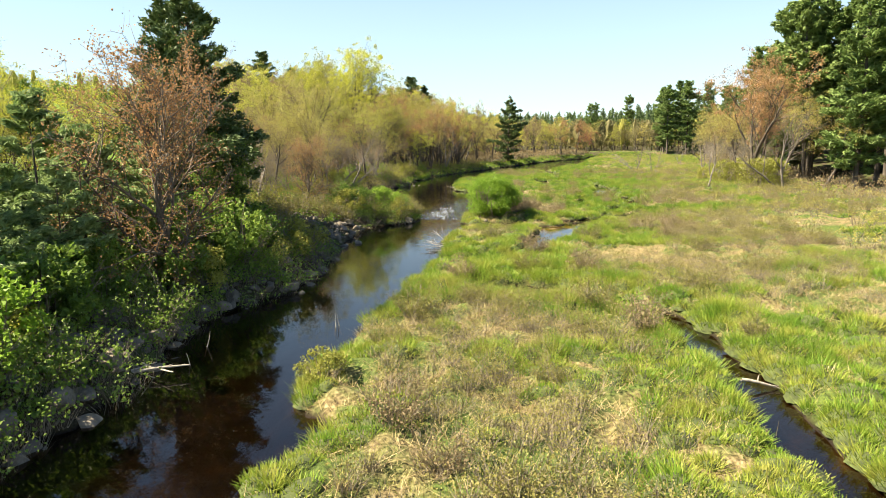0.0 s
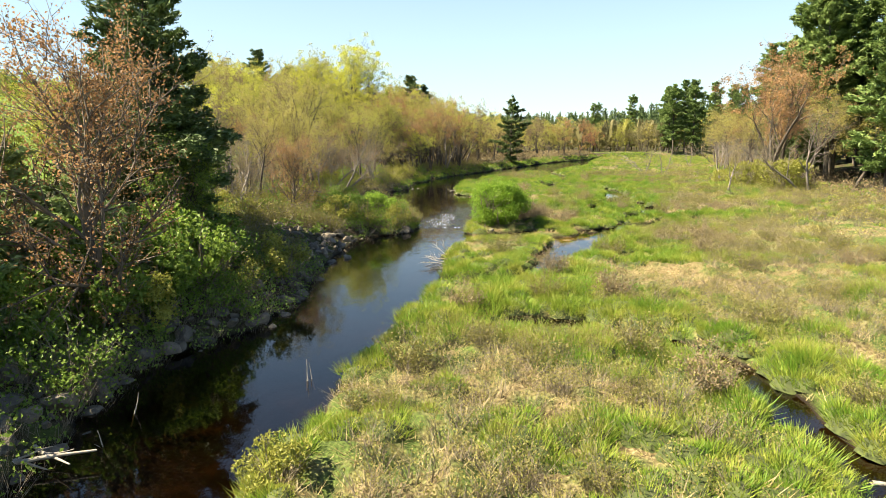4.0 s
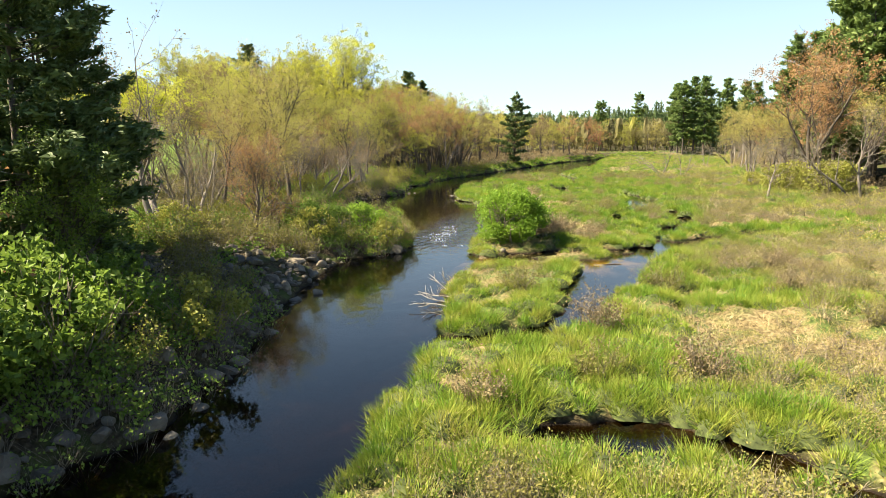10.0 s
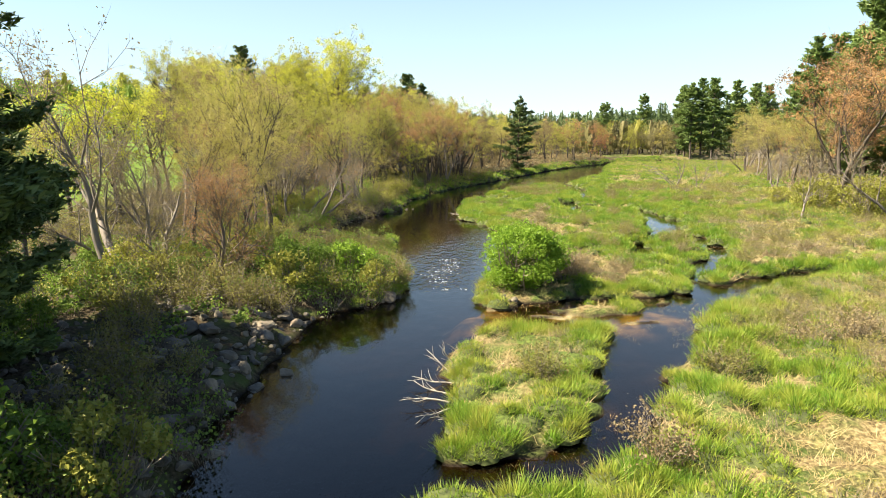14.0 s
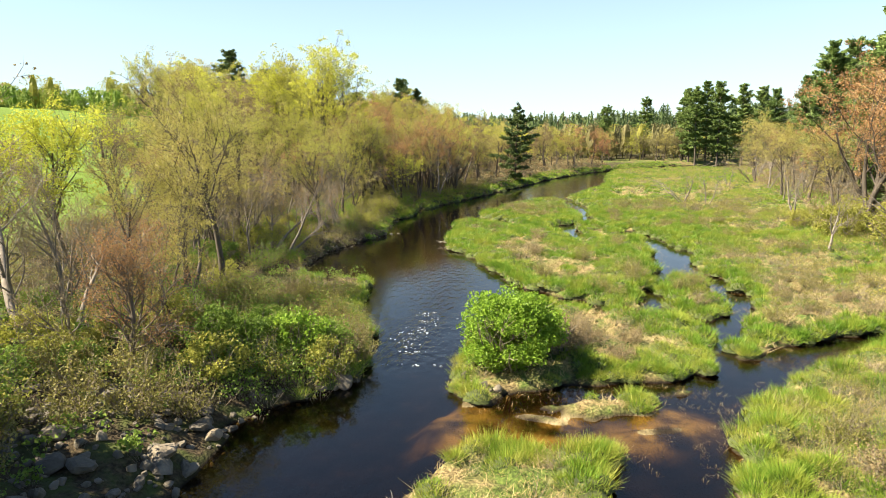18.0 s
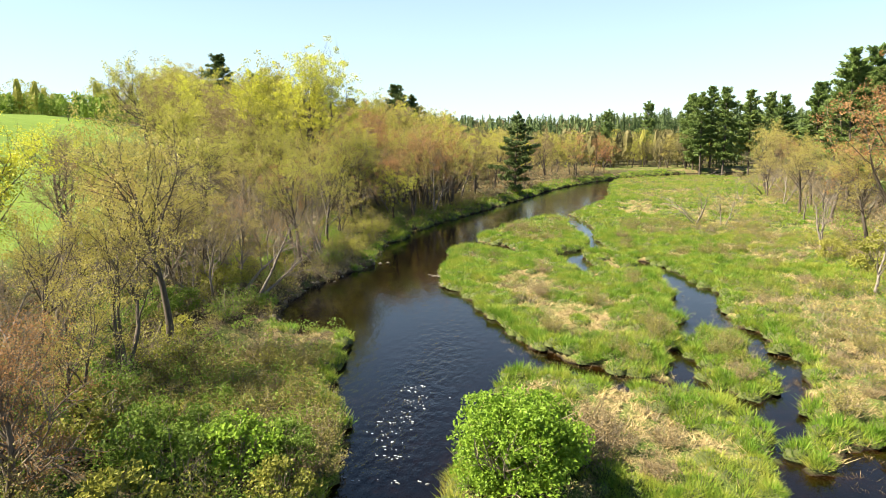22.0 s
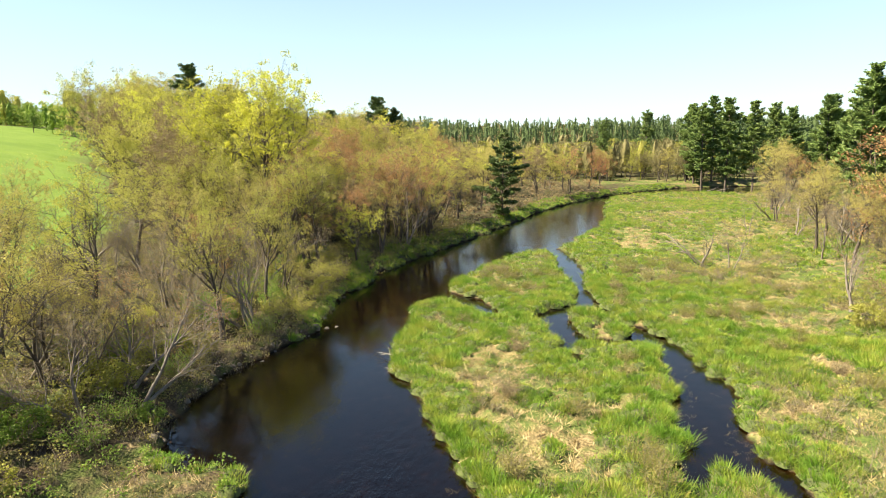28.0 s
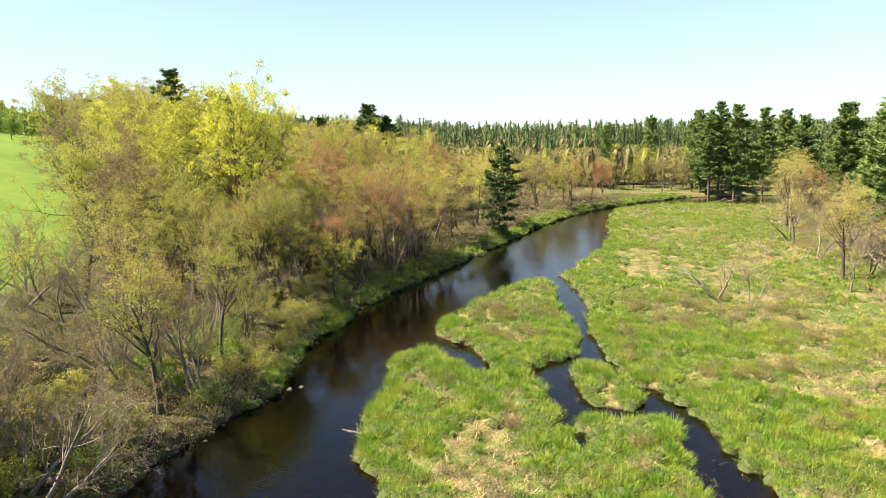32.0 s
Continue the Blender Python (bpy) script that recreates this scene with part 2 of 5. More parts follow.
# ---- the lie of the land ----
LEFT_BANK = [(-9, -60), (-9, 8), (-8.7, 18), (-8.4, 21), (-10, 26), (-8.7, 30), (-7.6, 32.5), (-8, 36.5), (-8.9, 43), (-9.6, 48), (-9.8, 52.8),
             (-7.7, 54.3), (-6.4, 56.5), (-7.1, 62), (-9.2, 67), (-9.3, 73.4), (-13, 73.2), (-15.4, 76), (-16.5, 83), (-15.4, 89), (-13.2, 94.6),
             (-15, 102), (-13.4, 110), (-13.3, 116), (-11, 123.5), (-8, 132), (-1, 151), (5.5, 172), (15, 195), (24, 208), (35, 220), (48, 233), (66, 236), (95, 242)]
RIGHT_BANK = [(-2.6, -60), (-2.4, 8), (-2.6, 17), (-3.6, 21), (-3.9, 25), (-4.0, 28), (-2.3, 31.2), (-3.0, 32.4), (-2.4, 35.4), (-2.1, 39.0), (-2.4, 41.6),
              (-3.0, 46.2), (-2.0, 50.2), (-1.7, 53.6), (-2.3, 57.5), (-2.4, 62.5), (-0.8, 66.4), (0.9, 68.0), (0.6, 71), (-0.5, 73.4), (-1.2, 78), (-5.0, 84.4), (-6.8, 90),
              (-6.2, 96), (-7.1, 101), (-4.7, 105.4), (-3.8, 112), (-0.8, 120.5), (3.4, 128.6), (8.2, 133), (11.4, 140), (16.2, 154), (20.5, 180),
              (24, 202), (32, 209), (45, 213), (60, 209), (95, 203)]
# side channels: x, y and half width
CREEK = [(0.6, 32.4, 0.55), (2.4, 32.6, 0.9), (4.1, 32.7, 0.8), (5.7, 31.9, 0.6), (7.1, 29.3, 0.65), (7.5, 27.2, 0.75), (7.6, 25.2, 0.5), (8.0, 22.8, 0.85), (7.7, 20.2, 0.7), (8.0, 17, 0.5), (9, 8, 0.5), (9, -30, 0.5)]
BACKWATER = [(-2.8, 38.8, 0.95), (-0.7, 39.0, 0.9), (1.2, 40.0, 0.85), (2.4, 41.5, 0.75), (2.8, 43.6, 0.7), (3.3, 46.0, 1.2), (4.2, 48.6, 1.5), (5.3, 51.2, 1.2), (6.8, 53.9, 1.1), (8.6, 56.8, 1.5), (10.8, 58.6, 1.2), (13.0, 60.2, 1.3), (15.5, 61.9, 0.7), (18.0, 63.6, 0.4)]
SAND_POOL = [(-2.2, 52.2, 1.3), (0.2, 52.5, 1.7), (2.4, 51.2, 1.1), (4.6, 52.2, 1.0), (6.0, 53.2, 0.8)]
TUFT_POOL = [(0.6, 54.5, 0.4), (2.6, 55.0, 0.55), (5.2, 55.9, 0.6), (7.4, 56.4, 0.7)]
PONDS = [(8.6, 57.2, 1.0), (9.0, 59.6, 0.75), (9.9, 62.7, 0.8), (10.6, 65, 0.9), (12.6, 66.6, 0.9), (12.7, 69.4, 0.7), (12.6, 71.2, 0.9), (12.8, 74.4, 0.7), (12.0, 76.2, 1.0), (11.5, 78.2, 1.6), (11.8, 81.4, 1.9), (12.6, 84, 1.4), (12.5, 86.8, 1.7), (12.6, 88.8, 1.3), (12.0, 91.6, 1.2), (11.8, 95, 0.9), (10.4, 97.6, 0.75), (8.8, 100.6, 0.8), (7.9, 103.5, 0.9), (8.2, 110, 0.9), (8.0, 119, 1.3), (7.3, 128, 1.1), (5.4, 132, 1.6)]
PONDS_WEST = [(8.2, 103, 0.7), (6.2, 101.6, 0.7), (4.8, 99.5, 1.2), (5.1, 96.5, 1.2), (6.2, 93.7, 1.25), (8.2, 93.0, 0.95), (10.6, 93.6, 0.9)]
WEST_SPUR = [(6.1, 93.6, 0.5), (5.6, 90.6, 0.45), (5.8, 88.0, 0.35)]
BAY = [(-1.8, 70.8, 2.2), (0.6, 69.7, 1.7), (2.6, 68.4, 1.4), (4.8, 67.3, 1.0), (7.6, 66.3, 0.9), (9.6, 65.2, 0.9)]
NOTCH = [(-5, 106.2, 1.5), (-3.1, 104.6, 1.6), (-1.6, 102.0, 1.4), (-0.4, 99.8, 0.9)]
SIDE_POOL = [(10.6, 77.4, 1.0), (9.4, 75.2, 0.7), (9.0, 72.4, 0.5), (8.0, 69.8, 0.7), (7.8, 66.6, 0.8)]
CHANNELS = [CREEK, BACKWATER, SAND_POOL, TUFT_POOL, PONDS, PONDS_WEST, WEST_SPUR, BAY, NOTCH, SIDE_POOL]


def hashed(ix, iy, k):
    h = (ix.astype(np.int64) * 374761393 + iy.astype(np.int64) * 668265263 + k * 2147483647) & 0xFFFFFFFF
    h = ((h ^ (h >> 13)) * 1274126177) & 0xFFFFFFFF
    return ((h ^ (h >> 16)) & 0xFFFF) / 65535.0


def value_noise(x, y, size, k=0, octaves=3):
    """Smooth noise between -1 and 1 over the plan."""
    out, amp, total = 0.0, 1.0, 0.0
    for o in range(octaves):
        u, v = x / size, y / size
        iu, iv = np.floor(u), np.floor(v)
        fu, fv = u - iu, v - iv
        fu, fv = fu * fu * (3 - 2 * fu), fv * fv * (3 - 2 * fv)
        a, b = hashed(iu, iv, k + o), hashed(iu + 1, iv, k + o)
        c, d = hashed(iu, iv + 1, k + o), hashed(iu + 1, iv + 1, k + o)
        out = out + amp * ((a * (1 - fu) + b * fu) * (1 - fv) + (c * (1 - fu) + d * fu) * fv)
        total, amp, size = total + amp, amp * 0.5, size * 0.5
    return out / total * 2 - 1


def rounded(pts, times=2):
    """Cut the corners of a line."""
    p = np.array(pts, float)
    for _ in range(times):
        a, b = p[:-1], p[1:]
        q = np.stack([0.75 * a + 0.25 * b, 0.25 * a + 0.75 * b], 1).reshape(-1, p.shape[1])
        p = np.vstack([p[:1], q, p[-1:]])
    return p


LB, RB = rounded(LEFT_BANK, 1), rounded(RIGHT_BANK, 1)
CH = [rounded(c, 1) for c in CHANNELS]


def line_distance(x, y, line, widths=None):
    best = np.full(x.shape, 1e9)
    for i in range(len(line) - 1):
        ax, ay, bx, by = line[i, 0], line[i, 1], line[i + 1, 0], line[i + 1, 1]
        dx, dy = bx - ax, by - ay
        t = np.clip(((x - ax) * dx + (y - ay) * dy) / (dx * dx + dy * dy + 1e-9), 0, 1)
        d = np.hypot(x - ax - t * dx, y - ay - t * dy)
        if widths is not None:
            d = d - (widths[i] + t * (widths[i + 1] - widths[i]))
        best = np.minimum(best, d)
    return best


def inside(x, y, poly):
    r = np.zeros(x.shape, bool)
    for i in range(len(poly)):
        ax, ay = poly[i - 1]
        bx, by = poly[i]
        if ay != by:
            r ^= ((ay > y) != (by > y)) & (x < (bx - ax) * (y - ay) / (by - ay) + ax)
    return r


RIVER = np.vstack([LB, RB[::-1]])


def smooth(a, b, v):
    t = np.clip((v - a) / (b - a), 0, 1)
    return t * t * (3 - 2 * t)


def marsh_edge(y):
    """Where the marsh ends against the wood on its far side."""
    return np.interp(y, [-100, 30, 70, 100, 150, 200, 230], [50, 42, 36, 36, 46, 62, 70])


def spit(x, y):
    """How far a place belongs to the low grassy spit on the wooded side."""
    return smooth(56.8, 59, y) * (1 - smooth(73, 77, y)) * smooth(-17.5, -13, x + 0.15 * (y - 58))


def land(x, y):
    """Height of the ground, distance to water (negative in it), and whether it is the wooded bank."""
    x, y = np.asarray(x, float), np.asarray(y, float)
    dl, dr = line_distance(x, y, LB), line_distance(x, y, RB)
    river = np.where(inside(x, y, RIVER), -1, 1) * np.minimum(dl, dr)
    side = np.full(x.shape, 1e9)
    for c in CH:
        side = np.minimum(side, line_distance(x, y, c, c[:, 2]))
    left = (dl < dr)
    ragged = value_noise(x, y, 2.8, 3, 3) * np.where(left, 0.7, 1.15) + value_noise(x, y, 0.9, 9, 2) * 0.42
    islets = 0.75 * value_noise(x, y, 2.6, 13, 2) + 0.75 * value_noise(x, y, 0.9, 17, 2) - 0.15
    d = np.minimum(river + ragged * smooth(0, 1.0, np.abs(river) + 0.6), side + islets * smooth(20, 56, y) * smooth(-3.5, 0, x) * 0.85 + 0.2 * ragged)
    deep = np.where(side < river, 0.35, 0.95)
    shoal = 1 - smooth(-0.6, 0.5, line_distance(x, y, CH[2], CH[2][:, 2]) + 0.5 * value_noise(x, y, 1.4, 23, 2))
    deep = deep * (1 - 0.85 * shoal)
    bed = -0.03 - deep * (1 - np.exp(-np.maximum(-d, 0) / 1.1)) + 0.05 * value_noise(x, y, 0.9, 21, 2)
    bar = np.exp(-(((x - 0.9) / 1.0) ** 2 + ((y - 52.9 + 0.25 * (x - 0.9)) / 0.35) ** 2)) + 0.5 * np.exp(-(((x - 4.6) / 1.3) ** 2 + ((y - 52.3 - 0.2 * (x - 4.6)) / 0.3) ** 2))
    bed = bed + 0.13 * bar * (1 + 0.4 * value_noise(x, y, 0.6, 25, 2))
    bump_ = value_noise(x, y, 0.9, 5, 3)
    wooded = left * (1 - spit(x, y))
    marsh = 0.05 + 0.26 * (1 - np.exp(-np.maximum(d, 0) / 0.35)) + 0.36 * bump_ * smooth(0, 0.6, d) + 0.1 * np.abs(value_noise(x, y, 1.6, 15, 2)) * smooth(0, 0.5, d) + 0.12 * value_noise(x, y, 6, 31, 2) * smooth(0, 3, d)
    rise = np.maximum(0, x - marsh_edge(y) - 3)
    marsh = marsh + np.minimum(0.07 * rise, 14)
    steep = 1.25 * (1 - np.exp(-np.maximum(d, 0) / 1.7))
    bank = 0.06 + steep + 0.28 * bump_ * smooth(0, 0.5, d) + 0.25 * value_noise(x, y, 5, 41, 3) * smooth(0, 4, d)
    hill = 0.185 * np.maximum(0, -x - 31 + 3 * value_noise(x, y, 60, 51, 2))
    hill = np.where(hill > 15, 15 + 7 * (1 - np.exp(-(hill - 15) / 7)), hill) * (1 - 0.5 * smooth(230, 420, y))
    bank = bank + hill
    far = 0.05 * np.maximum(0, y - 330) + 0.02 * np.maximum(0, x - 200)
    far = 34 * (1 - np.exp(-far / 34)) * (1 + 0.3 * value_noise(x, y, 260, 61, 2))
    up = wooded * bank + (1 - wooded) * marsh + np.maximum(far, 0)
    return np.where(d < 0, bed, np.maximum(up, 0.02)), d, wooded > 0.5


def field_mask(x, y):
    """The mown pasture on the hill."""
    edge = np.interp(y, [0, 60, 95, 125, 168, 205, 232, 245], [-30, -34, -36, -46, -78, -98, -112, -300])
    return smooth(0, 6, edge - x + 2 * value_noise(x, y, 7, 71, 2))


# ---- mesh helpers ----
def mesh_tris(name, V, F, mat, smooth_shade=False):
    V, F = np.asarray(V, np.float32), np.asarray(F, np.int32)
    me = bpy.data.meshes.new(name)
    me.vertices.add(len(V))
    me.vertices.foreach_set("co", V.ravel())
    k = F.shape[1]
    me.loops.add(F.size)
    me.loops.foreach_set("vertex_index", F.ravel())
    me.polygons.add(len(F))
    me.polygons.foreach_set("loop_start", np.arange(len(F), dtype=np.int32) * k)
    me.polygons.foreach_set("use_smooth", np.full(len(F), smooth_shade))
    me.update(calc_edges=True)
    me.materials.append(mat)
    return me


def colour_layer(me, name, rgb):
    a = me.color_attributes.new(name, "FLOAT_COLOR", "POINT")
    a.data.foreach_set("color", np.hstack([rgb, np.ones((len(rgb), 1))]).astype(np.float32).ravel())


def steps(*spans):
    """Grid lines: (from, to, step) in turn."""
    out = []
    for a, b, s in spans:
        out += list(np.arange(a, b - 1e-6, s))
    return np.array(out + [spans[-1][1]])


# ---- ground and water ----
gx = np.concatenate([-np.geomspace(2600, 70, 26)[:-1], steps((-70, -20, 1.4), (-20, 18, 0.24), (18, 50, 0.6), (50, 90, 2)), np.geomspace(96, 2600, 24)])
gy = np.concatenate([-np.geomspace(700, 20, 10)[:-1], steps((-20, 12, 1.6), (12, 112, 0.26), (112, 240, 0.8), (240, 330, 4)), np.geomspace(340, 3400, 24)])
GX, GY = np.meshgrid(gx, gy)
gz, gd, gleft = land(GX.ravel(), GY.ravel())
nx, ny = len(gx), len(gy)
idx = np.arange(nx * ny).reshape(ny, nx)
quads = np.stack([idx[:-1, :-1], idx[:-1, 1:], idx[1:, 1:], idx[1:, :-1]], -1).reshape(-1, 4)
me = mesh_tris("ground", np.stack([GX.ravel(), GY.ravel(), gz], 1), quads, GROUND, True)
fx, fy = GX.ravel(), GY.ravel()
woody = np.where(gleft, smooth(-0.1, 0.1, gd), smooth(0, 8, fx - marsh_edge(fy) + 2))
sandy = (1 - smooth(-0.2, 0.7, line_distance(fx, fy, CH[2], CH[2][:, 2]))) * (1 - smooth(0.02, 0.12, gz)) * smooth(-0.45, 0.1, value_noise(fx, fy, 1.3, 151, 3))
woody = np.maximum(woody, 0.8 * spit(fx, fy) * (gd > 0) * (fx < -5))
woody = np.maximum(woody * (1 - smooth(225, 236, fy) * (fx > -10)), smooth(250, 268, fy))
colour_layer(me, "cover", np.stack([woody, field_mask(fx, fy) * gleft, sandy], 1))
ground = tagged(new("ground", me), "marshy river valley ground of litter, moss and pasture", "ground", kind="structure")

wx, wy = steps((-24, 22, 0.5), (22, 110, 6)), steps((-70, 10, 8), (10, 140, 0.5), (140, 260, 4))
WX, WY = np.meshgrid(wx, wy)
idx = np.arange(WX.size).reshape(WX.shape)
quads = np.stack([idx[:-1, :-1], idx[:-1, 1:], idx[1:, 1:], idx[1:, :-1]], -1).reshape(-1, 4)
me = mesh_tris("water", np.stack([WX.ravel(), WY.ravel(), 0 * WX.ravel()], 1), quads, WATER, True)
cx, cy = WX.ravel(), WY.ravel()
chop = np.exp(-((cx + 4.8 - 0.05 * (cy - 60)) / 1.9) ** 2) * smooth(56.5, 59, cy) * (1 - smooth(64, 84, cy))
chop = 0.02 + 0.95 * chop + 0.12 * smooth(95, 112, cy) * (1 - smooth(115, 130, cy)) + 0.30 * smooth(118, 140, cy) + 0.10 * smooth(30, 60, cy) * (1 - smooth(80, 110, cy)) * (cx < 0)
bed_z = land(cx, cy)[0]
clear = np.exp(np.minimum(bed_z, 0) / 0.13)
colour_layer(me, "chop", np.stack([chop, clear, chop * 0], 1))
water = tagged(new("water", me), "slow tea-coloured river reflecting blue sky", "river", kind="structure")


# ---- plants: makers ----
class Soup:
    """Gathers triangles for one mesh."""

    def __init__(self):
        self.v, self.f, self.n = [], [], 0

    def put(self, V, F):
        self.v.append(np.asarray(V, np.float32))
        self.f.append(np.asarray(F, np.int32) + self.n)
        self.n += len(V)

    def mesh(self, name, mat, smooth_shade=False):
        return mesh_tris(name, np.vstack(self.v), np.vstack(self.f), mat, smooth_shade)


def tube(soup, path, radii, k=5):
    path, n = np.asarray(path, float), len(path)
    tang = np.gradient(path, axis=0)
    tang /= np.linalg.norm(tang, axis=1)[:, None] + 1e-9
    ref = np.array([0, 0, 1.0]) if abs(tang[0, 2]) < 0.8 else np.array([1.0, 0, 0])
    a = np.cross(tang, ref)
    a /= np.linalg.norm(a, axis=1)[:, None] + 1e-9
    b = np.cross(tang, a)
    ang = np.arange(k) * 2 * math.pi / k
    ring = path[:, None] + np.asarray(radii)[:, None, None] * (np.cos(ang)[None, :, None] * a[:, None] + np.sin(ang)[None, :, None] * b[:, None])
    i = np.arange(n - 1)[:, None] * k + np.arange(k)[None]
    j = np.arange(n - 1)[:, None] * k + (np.arange(k)[None] + 1) % k
    F = np.concatenate([np.stack([i, j, j + k], -1).reshape(-1, 3), np.stack([i, j + k, i + k], -1).reshape(-1, 3)])
    soup.put(ring.reshape(-1, 3), F)


def leaves(soup, centres, size, rng, flat=0.0, aspect=0.6, droop=None):
    """Small four-cornered leaves or leaf sprays, each its own island, at the given places."""
    c = np.asarray(centres, float)
    n = len(c)
    if not n:
        return
    u = rng.normal(size=(n, 3))
    if droop is not None:
        u = u * 0.5 + droop
    u /= np.linalg.norm(u, axis=1)[:, None]
    w = rng.normal(size=(n, 3)) * (1 - flat) + np.array([0, 0, 1.0]) * flat * 2
    v = np.cross(w, u)
    v /= np.linalg.norm(v, axis=1)[:, None] + 1e-9
    s = (size * rng.uniform(0.6, 1.35, n))[:, None]
    bend = np.cross(u, v) * s * 0.25
    V = np.stack([c - u * s * 0.5, c + v * s * aspect * 0.5 + bend, c + u * s * 0.5, c - v * s * aspect * 0.5 + bend], 1).reshape(-1, 3)
    i = np.arange(n)[:, None] * 4
    soup.put(V, np.concatenate([i + [0, 1, 2], i + [0, 2, 3]]))


def sprig(soup, path, width, rng):
    """A thin twig as a narrow three-cornered strip along its line."""
    side = np.cross(path[-1] - path[0], rng.normal(size=3))
    side *= width * 0.5 / (np.linalg.norm(side) + 1e-9)
    soup.put(np.vstack([path[0] - side, path[0] + side, path[1] + side * 0.7, path[1] - side * 0.7, path[-1]]), [[0, 1, 2], [0, 2, 3], [3, 2, 4]])


def bent(rng, start, way, length, segs, wander, lift):
    """A wandering line that tends upwards by lift."""
    p, d, out = np.array(start, float), np.array(way, float), [np.array(start, float)]
    for _ in range(segs):
        d = d + rng.normal(size=3) * wander + np.array([0, 0, lift])
        d /= np.linalg.norm(d)
        p = p + d * length / segs
        out.append(p)
    return np.array(out)


def around(rng, d, angle):
    """A direction leaning away from d by angle, any way round."""
    side = np.cross(d, rng.normal(size=3))
    side /= np.linalg.norm(side) + 1e-9
    return d * math.cos(angle) + side * math.sin(angle)


def broadleaf(seed, height, spread=0.32, stems=1, counts=(9, 6, 5), per_twig=9, leaf=0.16, low=0.3, upright=0.5, mat=None, bark=None, gather=0.12, clump=0.0):
    """Meshes of a leafing broadleaf tree: its stems with limbs and twigs, and its crown of small sprays."""
    rng = np.random.default_rng(seed)
    bole, wood, twigs, spots = Soup(), Soup(), Soup(), []
    for st in range(stems):
        lean = 0.05 if stems == 1 else 0.28
        d0 = np.array([rng.normal() * lean, rng.normal() * lean, 1.0])
        d0 /= np.linalg.norm(d0)
        h = height * (1 if st == 0 else rng.uniform(0.75, 0.98))
        trunk = bent(rng, (rng.normal() * 0.15 * (stems > 1), rng.normal() * 0.15 * (stems > 1), -0.3), d0, h * 0.68, 9, 0.09, 0.04)
        r0 = height * 0.02 * (1.0 if stems == 1 else 0.75)
        rad = r0 * np.linspace(1, 0.16, 10) ** 0.9
        rad[0] *= 1.35
        tube(bole, trunk, rad, 7)
        for i in range(counts[0]):
            f = low + (0.97 - low) * (i + rng.uniform(0.1, 0.9)) / counts[0]
            at = f * 9
            k = min(int(at), 8)
            p = trunk[k] + (trunk[k + 1] - trunk[k]) * (at - k)
            td = trunk[k + 1] - trunk[k]
            td /= np.linalg.norm(td)
            g = (f - low) / (1 - low)
            ln = height * spread * (0.72 + 0.38 * math.sin(math.pi * min(1, 0.15 + 0.85 * g))) * rng.uniform(0.75, 1.15) / (1 if stems == 1 else 1.15)
            limb = bent(rng, p, around(rng, td, rng.uniform(0.5, 0.95) * (1.2 - 0.35 * g)), ln, 6, 0.13, 0.2 * upright)
            rl = max(0.012, np.interp(at, range(10), rad) * 0.55)
            tube(wood, limb, rl * np.linspace(1, 0.25, 7), 5)
            for j in range(counts[1]):
                g = 0.25 + 0.75 * (j + rng.uniform(0, 1)) / counts[1]
                at2 = g * 6
                k2 = min(int(at2), 5)
                p2 = limb[k2] + (limb[k2 + 1] - limb[k2]) * min(at2 - k2, 1)
                ld = limb[k2 + 1] - limb[k2]
                ld /= np.linalg.norm(ld)
                br = bent(rng, p2, around(rng, ld, rng.uniform(0.5, 1.15)), ln * rng.uniform(0.35, 0.6), 4, 0.18, 0.12 * upright)
                tube(wood, br[::2], max(0.007, rl * 0.4) * np.linspace(1, 0.4, 3), 3)
                if clump:
                    for at in (br[-1], br[2], br[-1] + rng.normal(size=3) * clump * height * 0.8):
                        n = rng.poisson(per_twig * counts[2] / 3)
                        v = rng.normal(size=(n, 3))
                        v = v / np.linalg.norm(v, axis=1)[:, None] * rng.uniform(0.15, 1, (n, 1)) ** 0.5
                        spots.append(at + v * clump * height * rng.uniform(0.6, 1.25) * np.array([1, 1, 0.75]))
                for t in range(counts[2]):
                    q = br[rng.integers(1, 5)]
                    tw = bent(rng, q, around(rng, ld, rng.uniform(0.4, 1.4)), ln * rng.uniform(0.13, 0.28), 2, 0.25, 0.12 * upright)
                    sprig(twigs, tw, 0.018 * height / 12, rng)
                    n = rng.poisson(per_twig) if not clump else 0
                    if n:
                        a = rng.uniform(0, 2, n)
                        ka = np.minimum(a.astype(int), 1)
                        spots.append(tw[ka] + (tw[ka + 1] - tw[ka]) * (a - ka)[:, None] + rng.normal(size=(n, 3)) * gather * height / 12)
    crown = Soup()
    if spots:
        leaves(crown, np.vstack(spots), leaf, rng, 0.2, 0.7)
    return bole.mesh("tree_stem", bark, True), (crown.mesh("tree_crown", mat) if spots else None), twigs.mesh("tree_twigs", TWIG), wood.mesh("tree_limbs", bark, True)


